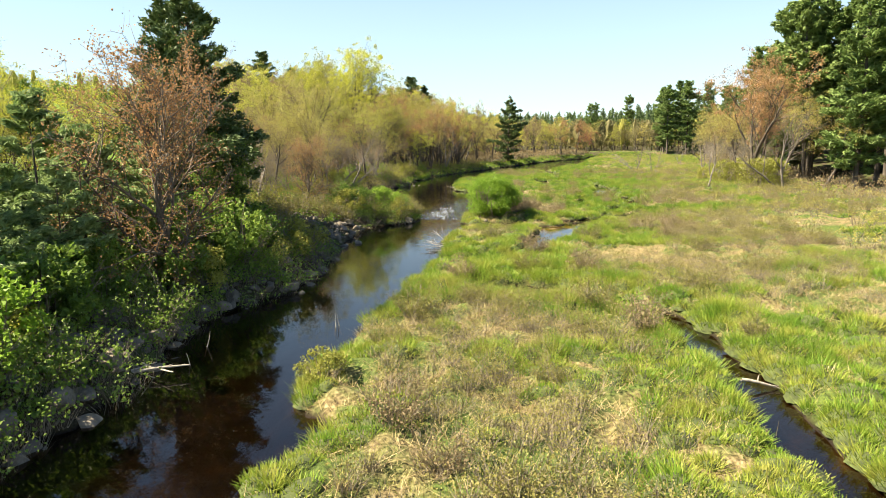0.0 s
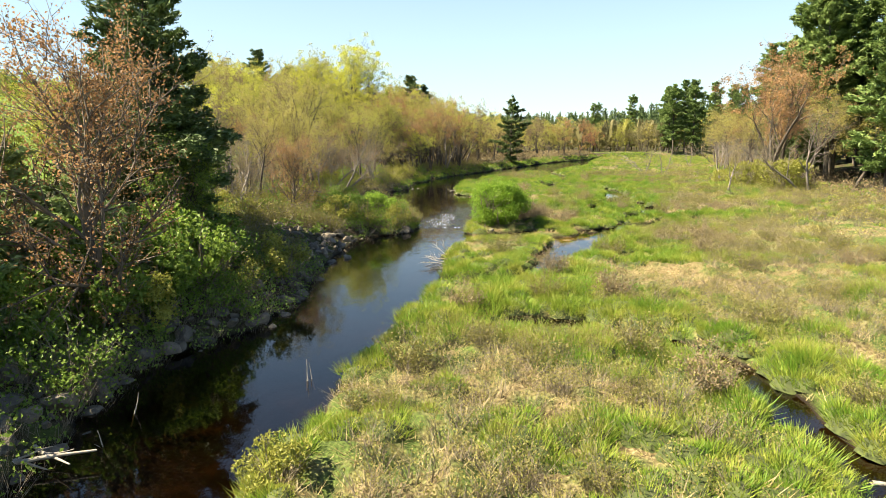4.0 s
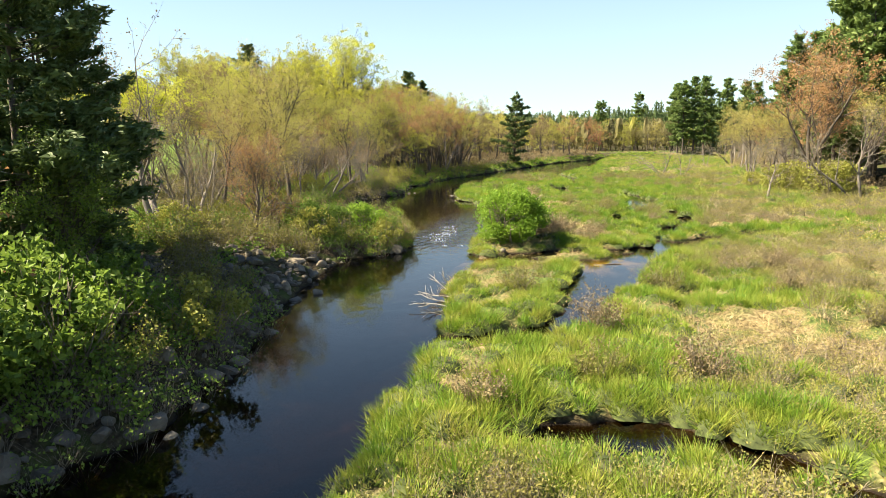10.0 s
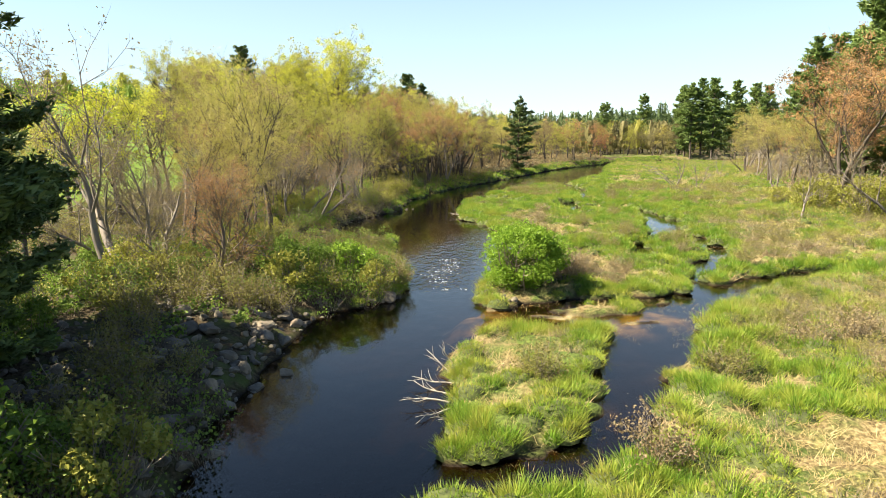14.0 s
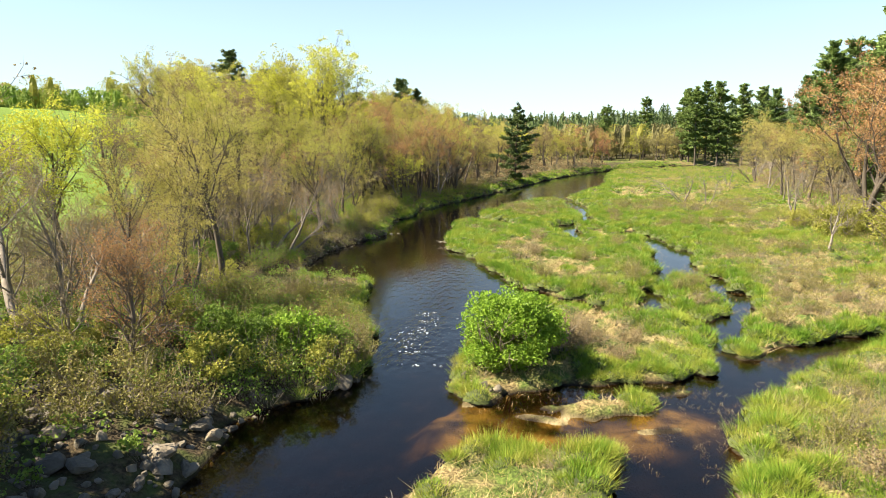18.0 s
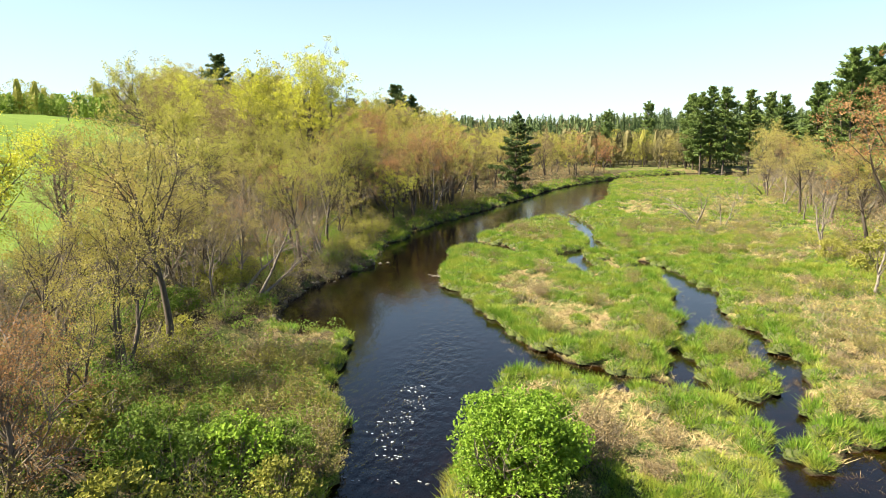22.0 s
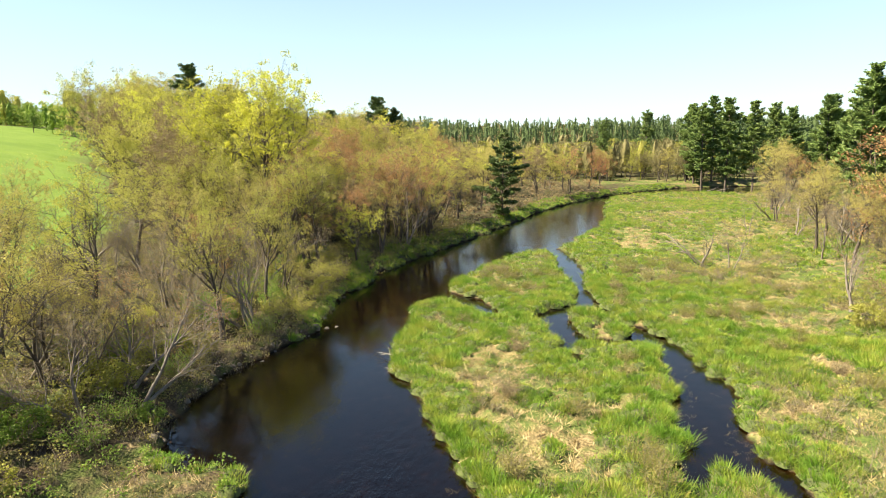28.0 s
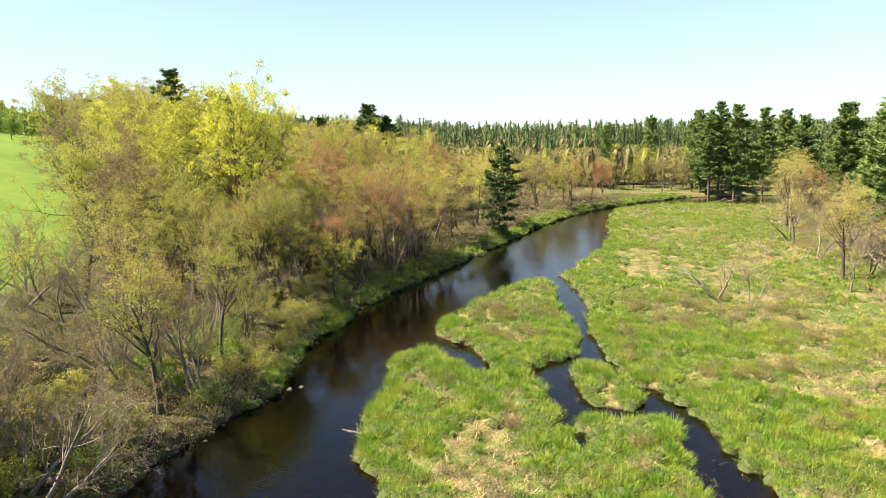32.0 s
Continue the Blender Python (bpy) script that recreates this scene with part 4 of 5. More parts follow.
for x, y, s in ((28, 90, 1.6), (30.2, 85, 1.8), (30.3, 94, 1.4), (33, 98, 1.6), (32, 88, 1.9), (34, 92.5, 1.7), (27, 96, 1.0), (-3.3, 21.6, 0.55)):
    plant("shrub", SHRUBS[1], x, y, s, x * 50, 0, "leafy green shrub at the marsh edge", "shrub", "marsh shrubs", LEAF["lime"], SHRUB_PARTS)


for x, y, s in ((-11.6, 28.4, 1.35), (-11.2, 30.6, 1.3), (-10.6, 33.0, 1.3), (-11.0, 35.2, 1.2), (-12.9, 29.6, 1.5), (-12.6, 32.6, 1.5), (-12.8, 34.8, 1.4), (-11.9, 22.6, 1.3), (-12.2, 26.0, 1.2)):
    plant("shrub", SHRUBS[int(y * 10) % 3], x, y, s, y * 70, 0, "tall leafy green shrub shading the bank rocks", "shrub", "bank shrubs", LEAF["shrub"], SHRUB_PARTS)

# ---- far woods ----
def far_wood(name, places, conifer, mat, label, seed, n=150, card=1.0, tall=1.0, stout=1.0):
    """A wood too far off to count: stems, ragged inner crowns and leaf sprays over them."""
    r = np.random.default_rng(seed)
    crown, pts = Soup(), []
    ang = np.arange(6) * 6.283 / 6
    for x, y, z in places:
        h = (r.uniform(12, 21) if conifer else r.uniform(9.5, 15)) * tall
        wide = stout * h * (r.uniform(0.19, 0.29) if conifer else r.uniform(0.27, 0.38))
        f = np.linspace(0.1, 1.0, 6) if conifer else np.linspace(0.2, 0.98, 6)
        rim = (wide * (1.05 - f) ** 0.7 if conifer else wide * np.sqrt(np.maximum(1 - ((f - 0.56) / 0.46) ** 2, 0.03))) * 0.36
        rings = np.stack([x + rim[:, None] * np.cos(ang) * r.uniform(0.5, 1.25, (6, 6)), y + rim[:, None] * np.sin(ang) * r.uniform(0.5, 1.25, (6, 6)),
                          z + h * f[:, None] + r.normal(size=(6, 6)) * h * 0.03], -1).reshape(-1, 3)
        a = np.arange(5)[:, None] * 6 + np.arange(6)
        b = np.arange(5)[:, None] * 6 + (np.arange(6) + 1) % 6
        crown.put(rings, np.concatenate([np.stack([a, b, b + 6], -1).reshape(-1, 3), np.stack([a, b + 6, a + 6], -1).reshape(-1, 3)]))
        t = r.uniform(0, 1, n)
        if conifer:
            tier = max(6, int(h / 1.3))
            t = 0.08 + 0.94 * (np.floor(t * tier) + r.normal(size=n) * 0.28) / tier
        else:
            t = 0.16 + 0.84 * t
        rad = np.interp(t, f, rim / 0.36) * np.sqrt(r.uniform(0.2, 1.35, n)) * (1 + 0.25 * np.sin(3 * x + 9 * t))
        th = r.uniform(0, 6.283, n)
        pts.append(np.stack([x + rad * np.cos(th), y + rad * np.sin(th), z + t * h - (0.06 * rad if conifer else 0)], 1))
        tube(crown, [(x, y, z - 0.5), (x, y, z + h * 0.5)], [0.2, 0.08], 3)
    leaves(crown, np.vstack(pts), card, r, 0.55 if conifer else 0.15, 0.5)
    return tagged(new(name, crown.mesh(name, mat)), label, "forest", kind="stuff")


def beyond(x, y, d, left):
    north = left & (y > 247 - 0.1 * x) & (x > -75)
    ridge = left & (x < -100) & (y > 208 + 0.1 * (-x - 100)) & (y < 300)
    east = ~left & (x - marsh_edge(y) > 16)
    return (d > 4) & (north | ridge | east)


def piney(x, y):
    return smooth(-0.3, 0.5, value_noise(x, y, 45, 91, 2) + 0.02 * (x - 52))


far_wood("far_broadleaf_wood", scatter(460, (-200, 200, 60, 330), lambda x, y, d, left: beyond(x, y, d, left) & (x > -90) & (piney(x, y) < 0.55), 3.5, 21), False, LEAF["haze"], "distant bare spring woodland", 1, 400, 0.55, 0.82)
far_wood("far_green_wood", scatter(240, (-230, 200, 60, 360), lambda x, y, d, left: beyond(x, y, d, left), 5, 22), False, LEAF["lime"], "distant woodland in new leaf", 2, 400, 0.55, 0.85)
far_wood("ridge_wood", scatter(330, (-330, -98, 200, 300), lambda x, y, d, left: beyond(x, y, d, left), 2.6, 26), False, LEAF["shrub"], "green treeline behind the pasture crest", 6, 130, 0.8, 0.55, 1.3)
far_wood("far_pine_wood", scatter(640, (-100, 240, 60, 400), lambda x, y, d, left: beyond(x, y, d, left) & (piney(x, y) > 0.45), 4.5, 23), True, LEAF["far_pine"], "distant dark pine forest", 3, 260, 1.05)
far_wood("hill_forest", scatter(1700, (-420, 520, 380, 720), lambda x, y, d, left: d > 5, 6, 24), True, LEAF["far_pine"], "forested hills on the horizon", 4, 48, 1.7, 0.85, 1.3)
far_wood("hill_broadleaf_forest", scatter(900, (-420, 520, 360, 760), lambda x, y, d, left: d > 5, 7, 25), False, LEAF["haze"], "bare woodland on the far hills", 5, 40, 1.6, 0.8, 1.4)


# ---- sedges, dry grass and low brush ----
def blades_at(x, y, z, high, away, r, width, lean):
    """Pointed blades that lean away from their tussock's middle."""
    m = len(x)
    h = high * r.uniform(0.55, 1.15, m)
    a = away + r.normal(size=m) * 0.7
    ln = lean * r.uniform(0.2, 1.2, m) * h
    dx, dy = np.cos(a), np.sin(a)
    t = r.uniform(0, 6.283, m)
    side = np.stack([np.cos(t), np.sin(t), 0 * t], 1) * width * 0.5
    base = np.stack([x, y, z - 0.04], 1)
    tip = base + np.stack([dx * ln, dy * ln, h * (1 - 0.25 * lean)], 1)
    return np.stack([base - side, base + side, tip], 1).reshape(-1, 3), np.arange(m)[:, None] * 3 + [0, 1, 2]


def lushness(x, y, d):
    return 0.85 * value_noise(x, y, 2.4, 101, 3) + 0.55 * value_noise(x, y, 9, 111, 2) + 1.0 * np.exp(-np.maximum(d, 0) / 1.8) - 0.2 + 0.45 * value_noise(x, y, 1.1, 107, 1) + 0.42 * smooth(65, 110, y)


def marshy(x, y, d, left):
    margin = left & (d < np.where(y > 95, 3.2, 0.5)) & (y > 52)
    return (d > 0.1) & (x < marsh_edge(y) + 3) & (~left | margin)


def tussocks(name, n, box, blades, high, width, seed, label):
    r = np.random.default_rng(seed)
    x, y = r.uniform(box[0], box[1], n), r.uniform(box[2], box[3], n)
    z, d, left = land(x, y)
    lush = lushness(x, y, d) - 1.0 * spit(x, y) * (x < -5) * (d > 0.7)
    ok = marshy(x, y, d, left) & (r.random(n) < smooth(-0.1, 0.45, lush))
    x, y, z, d, lush = x[ok], y[ok], z[ok], d[ok], lush[ok]
    rad = r.uniform(0.2, 0.6, len(x)) * (1 + 0.5 * smooth(60, 130, y))
    k = np.repeat(np.arange(len(x)), blades)
    o, a = np.sqrt(r.random(len(k))), r.uniform(0, 6.283, len(k))
    bx, by = x[k] + np.cos(a) * o * rad[k], y[k] + np.sin(a) * o * rad[k]
    hump = 0.3 * (1 - o * o) * (0.2 + rad[k])
    tall = high * (0.62 + 0.38 * smooth(14, 34, y)) * r.uniform(0.45, 1.45, len(x)) * (0.75 + 0.5 * np.clip(lush, 0, 1))
    V, F = blades_at(bx, by, z[k] + hump, tall[k] * (1 - 0.25 * o), a, r, width, 0.3 + 0.85 * o)
    ob = tagged(new(name, mesh_tris(name, V, F, LEAF["sedge"])), label, "grass", kind="stuff")
    # dark domes under the blades stand in for shade between tussocks
    ring, m = np.arange(9) * 6.283 / 9, len(x)
    wob, dome = r.uniform(0.8, 1.15, (m, 9)), (0.2 + rad)[:, None]
    rows = []
    for reach, rise in ((0.95, -0.2), (0.75, 0.08), (0.42, 0.2)):
        rows.append(np.stack([x[:, None] + reach * rad[:, None] * wob * np.cos(ring), y[:, None] + reach * rad[:, None] * wob * np.sin(ring), z[:, None] + rise * dome * r.uniform(0.75, 1.2, (m, 9))], -1))
    W = np.concatenate(rows + [np.stack([x, y, z + 0.27 * dome[:, 0]], 1)[:, None]], 1).reshape(-1, 3)
    i, j = np.arange(9), (np.arange(9) + 1) % 9
    G = np.concatenate([np.stack([i, j, j + 9], 1), np.stack([i, j + 9, i + 9], 1), np.stack([i + 9, j + 9, j + 18], 1), np.stack([i + 9, j + 18, i + 18], 1), np.stack([i + 18, j + 18, i * 0 + 27], 1)])
    shaded_turf = new("shaded_turf", mesh_tris("shaded_turf", W, (np.arange(m)[:, None, None] * 28 + G[None]).reshape(-1, 3), SHADED_TURF, True))
    shaded_turf.parent = ob
    tagged(shaded_turf, kind="stuff")
    return ob


def thatch(name, n, box, high, width, seed, label):
    r = np.random.default_rng(seed)
    x, y = r.uniform(box[0], box[1], n), r.uniform(box[2], box[3], n)
    z, d, left = land(x, y)
    ok = marshy(x, y, d, left) & (r.random(n) < 1 - 0.65 * smooth(-0.15, 0.4, lushness(x, y, d)))
    x, y, z = x[ok], y[ok], z[ok]
    k = np.repeat(np.arange(len(x)), 8)
    a0 = r.uniform(0, 6.283, len(x))
    a = a0[k] + r.normal(size=len(k)) * 0.8
    V, F = blades_at(x[k] + r.normal(size=len(k)) * 0.12, y[k] + r.normal(size=len(k)) * 0.12, z[k], high * r.uniform(0.5, 1.3, len(x))[k], a, r, width, 1.3)
    return tagged(new(name, mesh_tris(name, V, F, LEAF["dry"])), label, "grass", kind="stuff")


def brush(name, n, box, high, seed, where, leaf_kind, label, twigs=12, buds=16, bud=0.07, width=0.012):
    """Low thicket: bundles of fine twigs with small leaves, too many to count."""
    r = np.random.default_rng(seed)
    x, y = r.uniform(box[0], box[1], n), r.uniform(box[2], box[3], n)
    z, d, left = land(x, y)
    ok = where(x, y, d, left, r)
    x, y, z = x[ok], y[ok], z[ok]
    size = high * r.uniform(0.55, 1.3, len(x))
    k = np.repeat(np.arange(len(x)), twigs)
    a, o = r.uniform(0, 6.283, len(k)), np.sqrt(r.random(len(k)))
    V, F = blades_at(x[k] + np.cos(a) * o * 0.3 * size[k], y[k] + np.sin(a) * o * 0.3 * size[k], z[k], size[k], a, r, width, 0.7)
    wood = tagged(new(name, mesh_tris(name, V, F, TWIG)), label, "shrubs", kind="stuff")
    k = np.repeat(np.arange(len(x)), buds)
    v = r.normal(size=(len(k), 3))
    v = v / np.linalg.norm(v, axis=1)[:, None] * r.random(len(k))[:, None] ** 0.4
    c = np.stack([x[k], y[k], z[k] + size[k] * 0.62], 1) + v * size[k][:, None] * np.array([0.65, 0.65, 0.42])
    s = Soup()
    leaves(s, c, bud, r, 0.2, 0.8)
    leaf = new("foliage", s.mesh("foliage", LEAF[leaf_kind]))
    leaf.parent = wood
    return wood


tussocks("sedge_grass", 7600, (-8, 20, 12, 60), 170, 0.42, 0.026, 31, "bright green sedge tussocks in the marsh")
tussocks("sedge_grass", 12500, (-15, 30, 60, 112), 100, 0.44, 0.04, 32, "bright green sedge tussocks along the channels")
tussocks("sedge_grass", 22000, (-14, 66, 112, 232), 34, 0.5, 0.085, 33, "green sedge of the far marsh")
tussocks("sedge_grass", 7000, (20, 44, 40, 112), 44, 0.44, 0.06, 38, "green sedge of the far marsh")
thatch("dry_grass", 16000, (-8, 20, 12, 60), 0.36, 0.024, 34, "dry tan grass and litter in the marsh")
thatch("dry_grass", 15000, (-15, 32, 60, 112), 0.40, 0.04, 35, "dry tan grass of the marsh")
thatch("dry_grass", 14000, (-4, 66, 60, 230), 0.45, 0.08, 36, "dry grass of the far marsh")


def heath(x, y, d, left, r):
    return ~left & (d > 0.9) & (x < marsh_edge(y) + 2) & (r.random(len(x)) < smooth(-0.25, 0.35, value_noise(x, y, 6, 121, 3) + 0.01 * (x - 6) - 0.15 * smooth(75, 110, y) + 0.6 * (x < -7)))


brush("marsh_brush", 4200, (-2, 20, 12, 62), 0.7, 41, heath, "bud", "low twiggy brush with yellow-green buds", 30, 50, 0.05, 0.016)
brush("marsh_brush", 4600, (-15, 34, 58, 125), 0.8, 42, heath, "bud", "low grey-brown twiggy brush in the marsh", 26, 34, 0.075, 0.024)
brush("marsh_brush", 3600, (18, 62, 40, 215), 0.9, 43, heath, "gold", "low grey-brown twiggy brush in the marsh", 18, 22, 0.11, 0.04)


def marsh_rim(x, y, d, left, r):
    return ~left & (d > 2) & (np.abs(x - marsh_edge(y) - 1) < 5) & (r.random(len(x)) < 0.7)


brush("edge_thicket", 2600, (28, 74, 50, 215), 1.7, 47, marsh_rim, "tan", "grey-brown thicket where the marsh meets the wood", 16, 26, 0.2, 0.04)


def floor_of_wood(x, y, d, left, r):
    scree = (x > -16.5) & (y > 36.5) & (y < 51.5) | (x > -11.8) & (y > 22) & (y < 27.2)
    return left & (d > 0.35) & (field_mask(x, y) < 0.4) & (r.random(len(x)) < np.where(scree, 0.1, 0.9))


brush("undergrowth", 2600, (-26, -6, 12, 62), 0.8, 44, floor_of_wood, "shrub", "leafy undergrowth on the wooded bank", 12, 40, 0.13, 0.012)
brush("undergrowth", 5200, (-46, -6, 58, 152), 0.95, 45, floor_of_wood, "bud", "olive twiggy undergrowth in the river wood", 20, 34, 0.11, 0.02)
brush("undergrowth", 3200, (-80, 24, 140, 240), 1.2, 46, floor_of_wood, "tan", "grey undergrowth of the far bank", 10, 18, 0.26, 0.03)


# ---- rocks ----
def rock_mesh(seed):
    r = np.random.default_rng(seed)
    bm = bmesh.new()
    bmesh.ops.create_icosphere(bm, subdivisions=2, radius=0.5)
    off = Vector(r.uniform(-50, 50, 3))
    for v in bm.verts:
        n = noise.noise(v.co * 1.6 + off) * 0.35 + noise.noise(v.co * 4 + off) * 0.1
        v.co *= 1 + n
    for _ in range(9):
        cut = Vector(r.normal(size=3)).normalized()
        for v in bm.verts:
            over = v.co.dot(cut) - 0.31
            if over > 0:
                v.co -= cut * over * 0.97
    for v in bm.verts:
        v.co.z *= 0.72
    me = bpy.data.meshes.new("boulder")
    bm.to_mesh(me)
    bm.free()
    me.materials.append(ROCK)
    return me


ROCKS = [rock_mesh(500 + i) for i in range(7)]


def boulder(x, y, size, r, z=None, label="rough grey granite boulder on the river bank"):
    ob = new("boulder", ROCKS[r.integers(7)])
    if z is None:
        z = float(land(np.array([x]), np.array([y]))[0][0])
    ob.matrix_basis = pose(x, y, max(z, -0.12) + 0.12 * size, r.uniform(-25, 25), r.uniform(-25, 25), r.uniform(0, 360)) @ Matrix.Diagonal((size, size * r.uniform(0.7, 1.1), size * r.uniform(0.7, 1.1), 1))
    return tagged(ob, label, "rock", "bank boulders")


for x, y, s in ((-6.8, 55.3, 1.0), (-6.4, 55.9, 0.5), (-7.6, 54.7, 0.4), (-8.3, 45.4, 0.75), (-13.5, 94.8, 0.9), (-12.9, 95.4, 0.6), (-13.9, 96.2, 0.7), (-12.2, 95.9, 0.45), (-6.5, 57.8, 0.7),
                (-9.6, 25.6, 0.9), (-10.4, 25.0, 1.3), (-11.0, 24.2, 1.1), (-9.6, 24.2, 1.2), (-10.2, 23.2, 0.9), (-10.9, 26.2, 1.2), (-1.2, 55.1, 0.6), (-1.6, 55.6, 0.5), (-0.6, 55.0, 0.5), (-2.0, 56.2, 0.5), (-0.9, 54.8, 0.35)):
    boulder(x, y, s, rng)
for x, y, z in scatter(115, (-16.5, -8.8, 36, 51.5), lambda x, y, d, left: left & (d > 0.1), 0.4, 7):
    boulder(x, y, 0.35 + 0.75 * rng.random() ** 2, rng, z)
for x, y, z in scatter(85, (-17, -5, 13, 60), lambda x, y, d, left: left & (d > -0.4) & (d < 0.8), 0.42, 8):
    boulder(x, y, rng.uniform(0.25, 0.8), rng, z)
for x, y, z in scatter(62, (-13, -7.5, 17, 37), lambda x, y, d, left: left & (d > -0.3) & (d < 1.9), 0.5, 9):
    boulder(x, y, rng.uniform(0.35, 1.0), rng, z)
for x, y, z in scatter(16, (-17, -13, 128, 136), lambda x, y, d, left: left & (d > 0.5), 0.6, 10):
    boulder(x, y, rng.uniform(0.3, 0.7), rng, z, "pale stone in a pile on the far bank")


def stones(name, places, small, large, seed, label):
    """Loose stones too many to count, joined."""
    r = np.random.default_rng(seed)
    s = Soup()
    shapes = []
    for me in ROCKS:
        V = np.empty(len(me.vertices) * 3, np.float32)
        me.vertices.foreach_get("co", V)
        F = np.empty(len(me.polygons) * 3, np.int32)
        me.polygons.foreach_get("vertices", F)
        shapes.append((V.reshape(-1, 3), F.reshape(-1, 3)))
    for x, y, z in places:
        V, F = shapes[r.integers(7)]
        turn = np.array(pose(0, 0, 0, r.uniform(-30, 30), r.uniform(-30, 30), r.uniform(0, 360)).to_3x3())
        size = small + (large - small) * r.random() ** 2
        s.put((V * r.uniform(0.7, 1.1, 3)) @ turn.T * size + np.array([x, y, max(z, -0.12) + 0.1 * size]), F)
    return tagged(new(name, s.mesh(name, ROCK)), label, "rocks", kind="stuff")


stones("bank_stones", scatter(420, (-16.5, -8.5, 36, 52), lambda x, y, d, left: left & (d > -0.1), 0.22, 17) + scatter(520, (-17, -5, 13, 106), lambda x, y, d, left: left & (d > -0.4) & (d < 1.1), 0.25, 18), 0.2, 0.6, 19, "grey stones tumbled along the wooded bank")


# ---- driftwood and snags ----
def snag(name, x, y, z, way, length, thick, seed, label, forks=3, mat=DRIFT, group=""):
    """A fallen or standing dead limb with a few side branches."""
    r = np.random.default_rng(seed)
    s = Soup()
    way = np.array(way, float) / np.linalg.norm(way)
    line = bent(r, (0, 0, 0), way, length, 7, 0.10, 0.0)
    tube(s, line, thick * np.linspace(1, 0.3, 8), 6)
    for i in range(forks):
        k = 2 + i % 5
        br = bent(r, line[k], around(r, way, r.uniform(0.5, 1.0)), length * r.uniform(0.2, 0.45), 4, 0.15, 0.03)
        tube(s, br, thick * 0.5 * np.linspace(1, 0.3, 5), 5)
    ob = new(name, s.mesh(name, mat, True))
    ob.location = (x, y, z)
    return tagged(ob, label, "driftwood", group)


snag("fallen_branch", -9.7, 21.6, 0.25, (1.0, 0.12, -0.09), 2.4, 0.07, 1, "bleached bent branch lying over the water edge", 2)
snag("fallen_branch", -9.0, 22.6, 0.2, (1.0, -0.6, -0.05), 1.6, 0.05, 2, "bleached bent branch lying over the water edge", 1)
for i, (x, y, wx_, wy_, wz_, ln) in enumerate(((-2.5, 43.3, -1, -0.25, 0.12, 1.5), (-2.4, 43.8, -1, 0.1, 0.35, 1.4), (-2.6, 44.8, -1, -0.3, 0.45, 1.3), (-2.7, 45.6, -0.7, 0.2, 0.8, 1.2),
                                             (-2.4, 42.9, -0.9, -0.6, 0.05, 1.3), (-2.6, 46.4, -0.6, -0.2, 0.7, 1.0), (-2.3, 42.2, -0.6, -0.5, 0.2, 0.9))):
    snag("drift_branch", x, y, 0.08, (wx_, wy_, wz_), ln, 0.03, 20 + i, "grey driftwood branch caught on the grassy islet", 4, group="islet driftwood")
snag("drift_branch", 7.6, 22.6, 0.25, (1, 0.15, 0.0), 1.4, 0.05, 40, "pale dead limb across the narrow creek", 2)
snag("drift_branch", -5.9, 88.9, 0.12, (-1, 0.4, 0.15), 1.6, 0.05, 41, "bare branch reaching into the river", 3)
snag("drift_branch", -4.9, 86.0, 0.12, (-1, 0.3, 0.2), 1.4, 0.04, 42, "bare branch reaching into the river", 3)
for i, (x, y, h) in enumerate(((-8.2, 24.7, 0.45), (-4.6, 27.2, 0.5), (-4.4, 27.3, 0.4), (-7.7, 23.1, 0.3))):
    snag("stick", x, y, -0.3, (0.3 - 0.25 * i, 0.1, 1), h + 0.4, 0.022, 50 + i, "short pale stick standing in the water", 1, group="sticks in the water")
for i, (x, y) in enumerate(((50, 215.5), (52.5, 216))):
    snag("fallen_log", x, y, 0.5, (1, 0.2, 0.05), 3, 0.12, 60 + i, "grey fallen log by the far pond", 4, BARK_GREY, "pond logs")
plant("leaning_tree", BARE_TREES[1], -17.2, 78, 0.82, 20, 0, "dark tree leaning out towards the river", lean=0)
bpy.data.objects["leaning_tree"].matrix_basis = pose(-17.2, 78, 1.2) @ pose(0, 0, 0, 0, 38, 0) @ Matrix.Scale(0.8, 4)
for x, y in ((22.4, 119.2), (22.0, 120.4)):
    snag("leaning_snag", x, y, 0.3, (-0.75, 0.1, 0.8), 5.0, 0.09, int(x * 10), "dead trunk leaning across the marsh", 5, BARK_GREY, "marsh snags")

# ---- white water on the riffle ----
FOAM = plain_mat("foam", (0.3, 0.32, 0.33), (0.55, 0.57, 0.58), 20, 0.6)


def foam(n, seed):
    r = np.random.default_rng(seed)
    s = Soup()
    knot = r.integers(0, 16, n)
    ky = np.array([57.9 + 0.55 * i for i in range(16)])
    kx = -4.9 + 0.03 * (ky - 58) + r.normal(size=16) * 0.45
    kx[:3] = (-6.2, -3.1, -4.4)
    ky[:3] = 57.9
    x, y = kx[knot] + r.normal(size=n) * 0.42, ky[knot] + r.normal(size=n) * 0.12
    for px, py in zip(x, y):
        k = 8
        a = np.arange(k) * 6.283 / k
        rad = r.uniform(0.004, 0.016) * r.uniform(0.3, 1.7, k)
        ring = np.stack([px + np.cos(a) * rad * 3.5, py + np.sin(a) * rad * 1.4, np.full(k, 0.012) + 0.015 * r.random(k)], 1)
        s.put(np.vstack([ring, [[px, py, 0.04]]]), [[i, (i + 1) % k, k] for i in range(k)])
    return tagged(new("foam", s.mesh("foam", FOAM, True)), "white flecks of foam on the riffle", "foam", kind="stuff")


foam(120, 71)

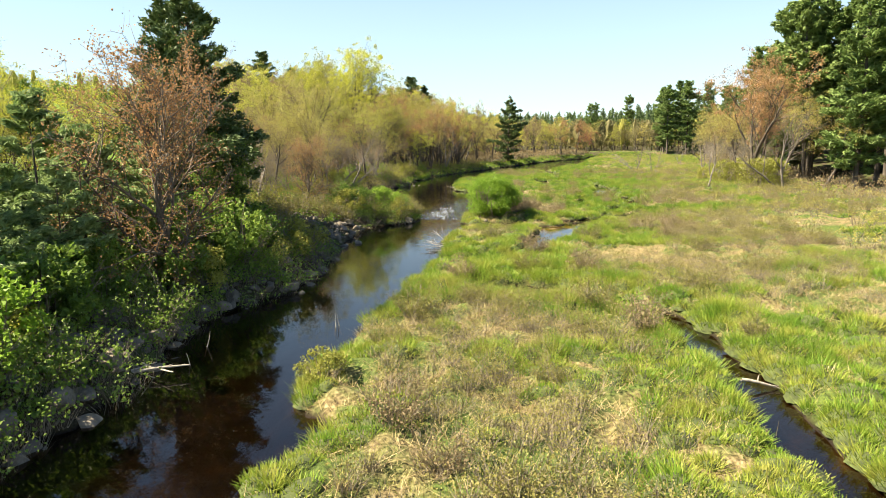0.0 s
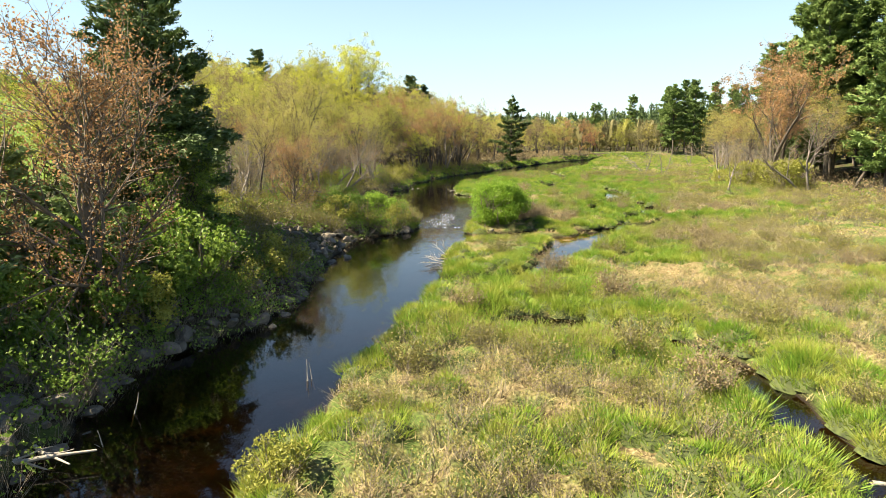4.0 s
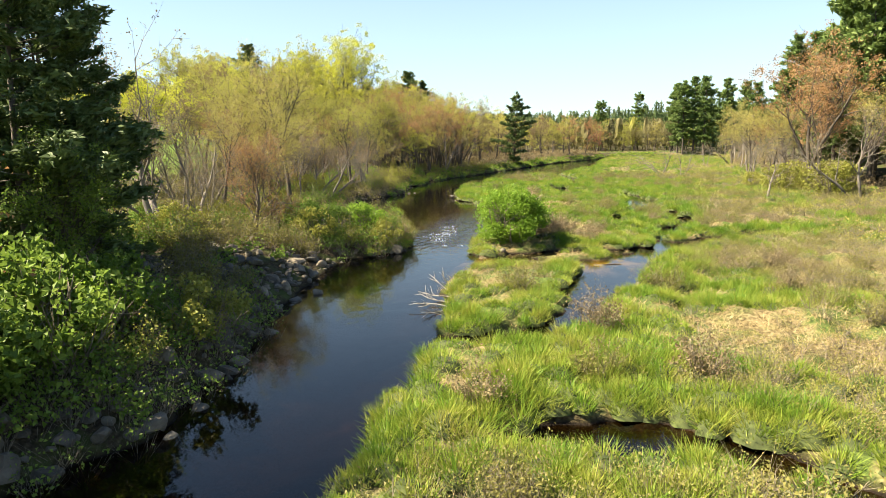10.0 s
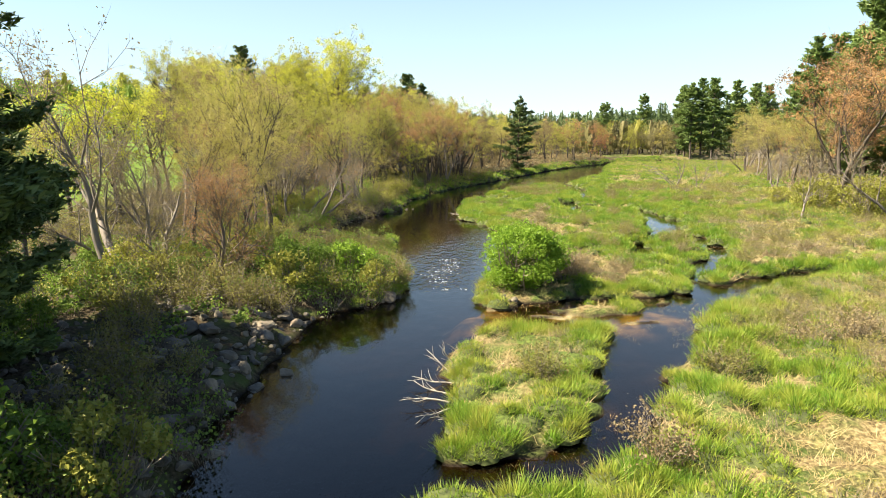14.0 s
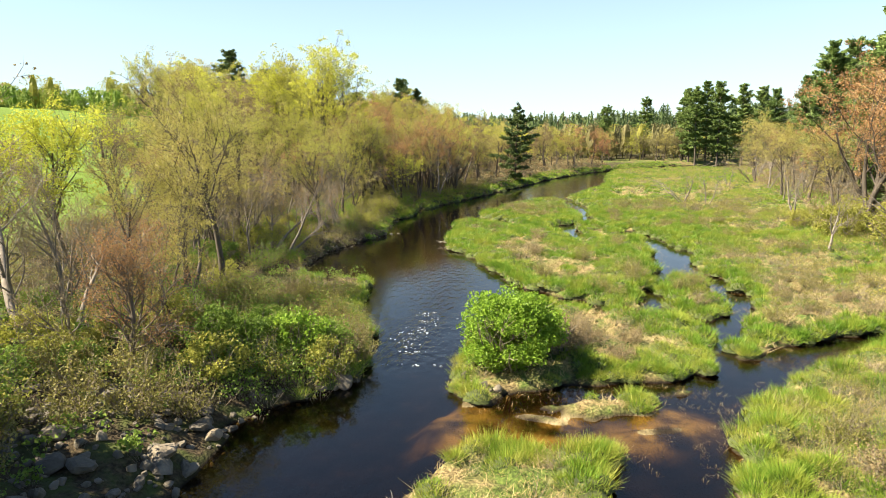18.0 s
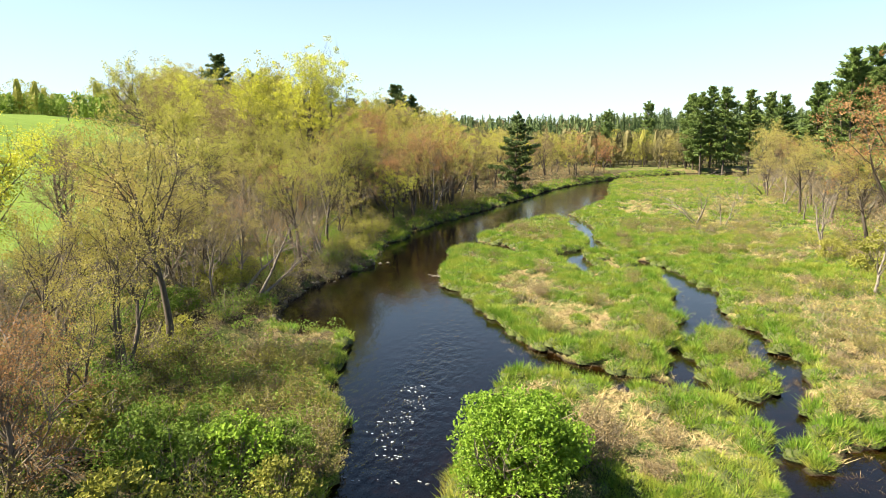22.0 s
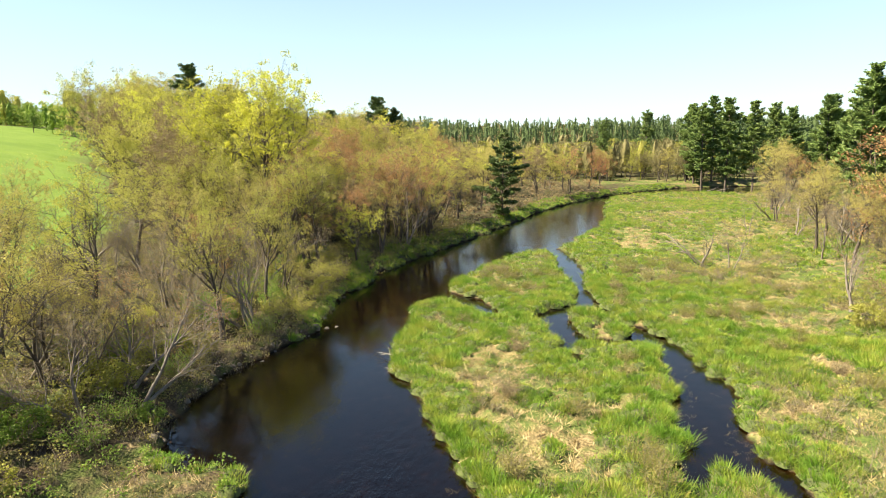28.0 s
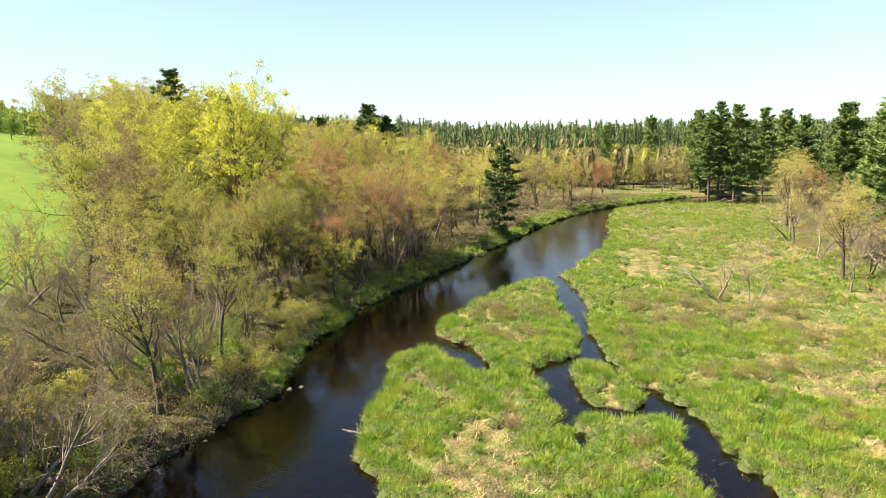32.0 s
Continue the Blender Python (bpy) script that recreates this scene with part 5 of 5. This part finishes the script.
for x, y, s in ((2.0, 58.6, 1.0), (3.2, 59.8, 0.9), (2.4, 60.6, 1.0), (1.2, 60.2, 0.9), (4.4, 58.4, 0.7), (5.2, 60.5, 0.7), (3.0, 62.0, 0.8)):
    plant("shrub", TWIGGY[int(x) % 3], x, y, s, x * 90, 0, "grey twiggy shrub beside the green bush", "shrub", "marsh shrubs", LEAF["tan"], SHRUB_PARTS)
for x, y, s in ((-7.2, 56.9, 0.75), (-7.6, 59.0, 0.8), (-8.0, 60.6, 0.7), (-9.2, 59.6, 0.8)):
    plant("shrub", TWIGGY[int(y) % 3], x, y, s, x * 90, 0, "grey twiggy shrub leaning over the riffle", "shrub", "bank shrubs", LEAF["tan"], SHRUB_PARTS)
# small trees added for their shade on the bank, the first out of view
for x, y, s in ((-17.5, 15.0, 0.4), (-13.6, 37.5, 0.4)):
    plant("shade_tree", FULL_TREES[int(y) % 2], x, y, s, x * 60, 0, "small leafy tree added to shade the river bank", foliage=LEAF["shrub"], group="bank trees")


def low_spit(x, y, d, left, r):
    return (spit(x, y) > 0.3) & (d > 0.4) & (x < -6) & (r.random(len(x)) < 0.85 - 0.75 * smooth(66, 70, y))


for x, y, z in scatter(70, (-17.5, -6, 56, 76), lambda x, y, d, left: (spit(x, y) > 0.3) & (d > 0.5) & (y < 68), 1.0, 53):
    lk = ("tan", "bud", "lime", "bud")[rng.integers(4)]
    plant("marsh_shrub", TWIGGY[rng.integers(3)], x, y, rng.uniform(0.5, 0.95), rng.uniform(0, 360), 0, "grey twiggy shrub on the low grassy spit", "shrub", "bank shrubs", LEAF[lk], SHRUB_PARTS, z=z)
for x, y, s in ((-8.6, 57.4, 0.75), (-9.6, 57.0, 0.85), (-8.4, 58.9, 0.6), (-10.8, 57.6, 0.8), (-11.8, 58.8, 0.7), (-9.9, 58.9, 0.6), (-12.8, 57.4, 0.8), (-12.6, 62.4, 0.6), (-14.2, 60.2, 0.7), (-10.4, 64.6, 0.4)):
    plant("shrub", SHRUBS[int(-x * 10) % 3], x, y, s, x * 90, 0, "leafy green shrub on the low grassy spit", "shrub", "bank shrubs", LEAF["shrub"], SHRUB_PARTS)
brush("spit_brush", 1700, (-18, -6, 56, 78), 0.9, 51, low_spit, "bud", "dense grey-brown brush on the low grassy spit", 16, 30, 0.085, 0.014)
brush("spit_brush", 900, (-18, -6, 56, 78), 0.8, 52, low_spit, "shrub", "leafy green brush on the low grassy spit", 14, 44, 0.12, 0.014)


# ---- weeds standing in the slack water ----
def water_weed(n, box, seed):
    r = np.random.default_rng(seed)
    x, y = r.uniform(box[0], box[1], n), r.uniform(box[2], box[3], n)
    z, d, left = land(x, y)
    ok = (d < -0.05) & (d > -1.3) & (z > -0.75) & (x > -1.5) & (r.random(n) < smooth(0.0, 0.35, value_noise(x, y, 2.5, 141, 2)))
    x, y = x[ok], y[ok]
    k = np.repeat(np.arange(len(x)), 5)
    V, F = blades_at(x[k] + r.normal(size=len(k)) * 0.07, y[k] + r.normal(size=len(k)) * 0.07, np.full(len(k), -0.02), np.full(len(k), 0.2), r.uniform(0, 6.283, len(k)), r, 0.022, 1.2)
    return tagged(new("water_weed", mesh_tris("water_weed", V, F, LEAF["dry"])), "yellowish weeds standing in the slack water", "water plants", kind="stuff")


water_weed(9000, (-2, 20, 36, 100), 81)


def bank_edge(x, y, d, left, r):
    return left & (d > -0.3) & (d < 2.4) & (r.random(len(x)) < 0.85) & ~((y > 42) & (y < 52))


brush("bank_scrub", 2200, (-14, -6, 12, 56), 0.9, 48, bank_edge, "shrub", "tangled grey scrub hanging over the water edge", 26, 26, 0.09, 0.014)
brush("bank_scrub", 2200, (-20, -5, 54, 150), 0.8, 49, bank_edge, "bud", "tangled grey scrub along the wooded bank", 22, 18, 0.11, 0.02)

# trees added at the far left to cast shade on the bank
for x, y, s in ((-22.5, 41.0, 0.6), (-24.5, 36.0, 0.55)):
    plant("broadleaf_tree", FULL_TREES[int(y) % 2], x, y, s, x * 40, 0, "leafy tree added behind the bank to shade it", foliage=LEAF["olive"], group="bank trees")

for x, y, s in ((-11.6, 38.6, 1.1), (-10.3, 40.0, 0.9), (-11.4, 41.2, 1.0), (-12.8, 42.4, 0.9), (-10.6, 43.0, 0.7), (-13.6, 45.2, 1.1), (-15.2, 47.4, 1.2), (-14.8, 50.6, 1.1), (-12.6, 51.6, 1.0), (-16.2, 52.2, 1.3), (-12.0, 49.8, 1.1), (-13.4, 49.0, 1.2), (-11.0, 51.0, 1.1), (-13.8, 52.6, 1.2)):
    plant("shrub", TWIGGY[int(x * 10) % 3], x, y, s, x * 77, 0, "twiggy grey shrub growing among the bank rocks", "shrub", "bank shrubs", LEAF["bud"], SHRUB_PARTS)
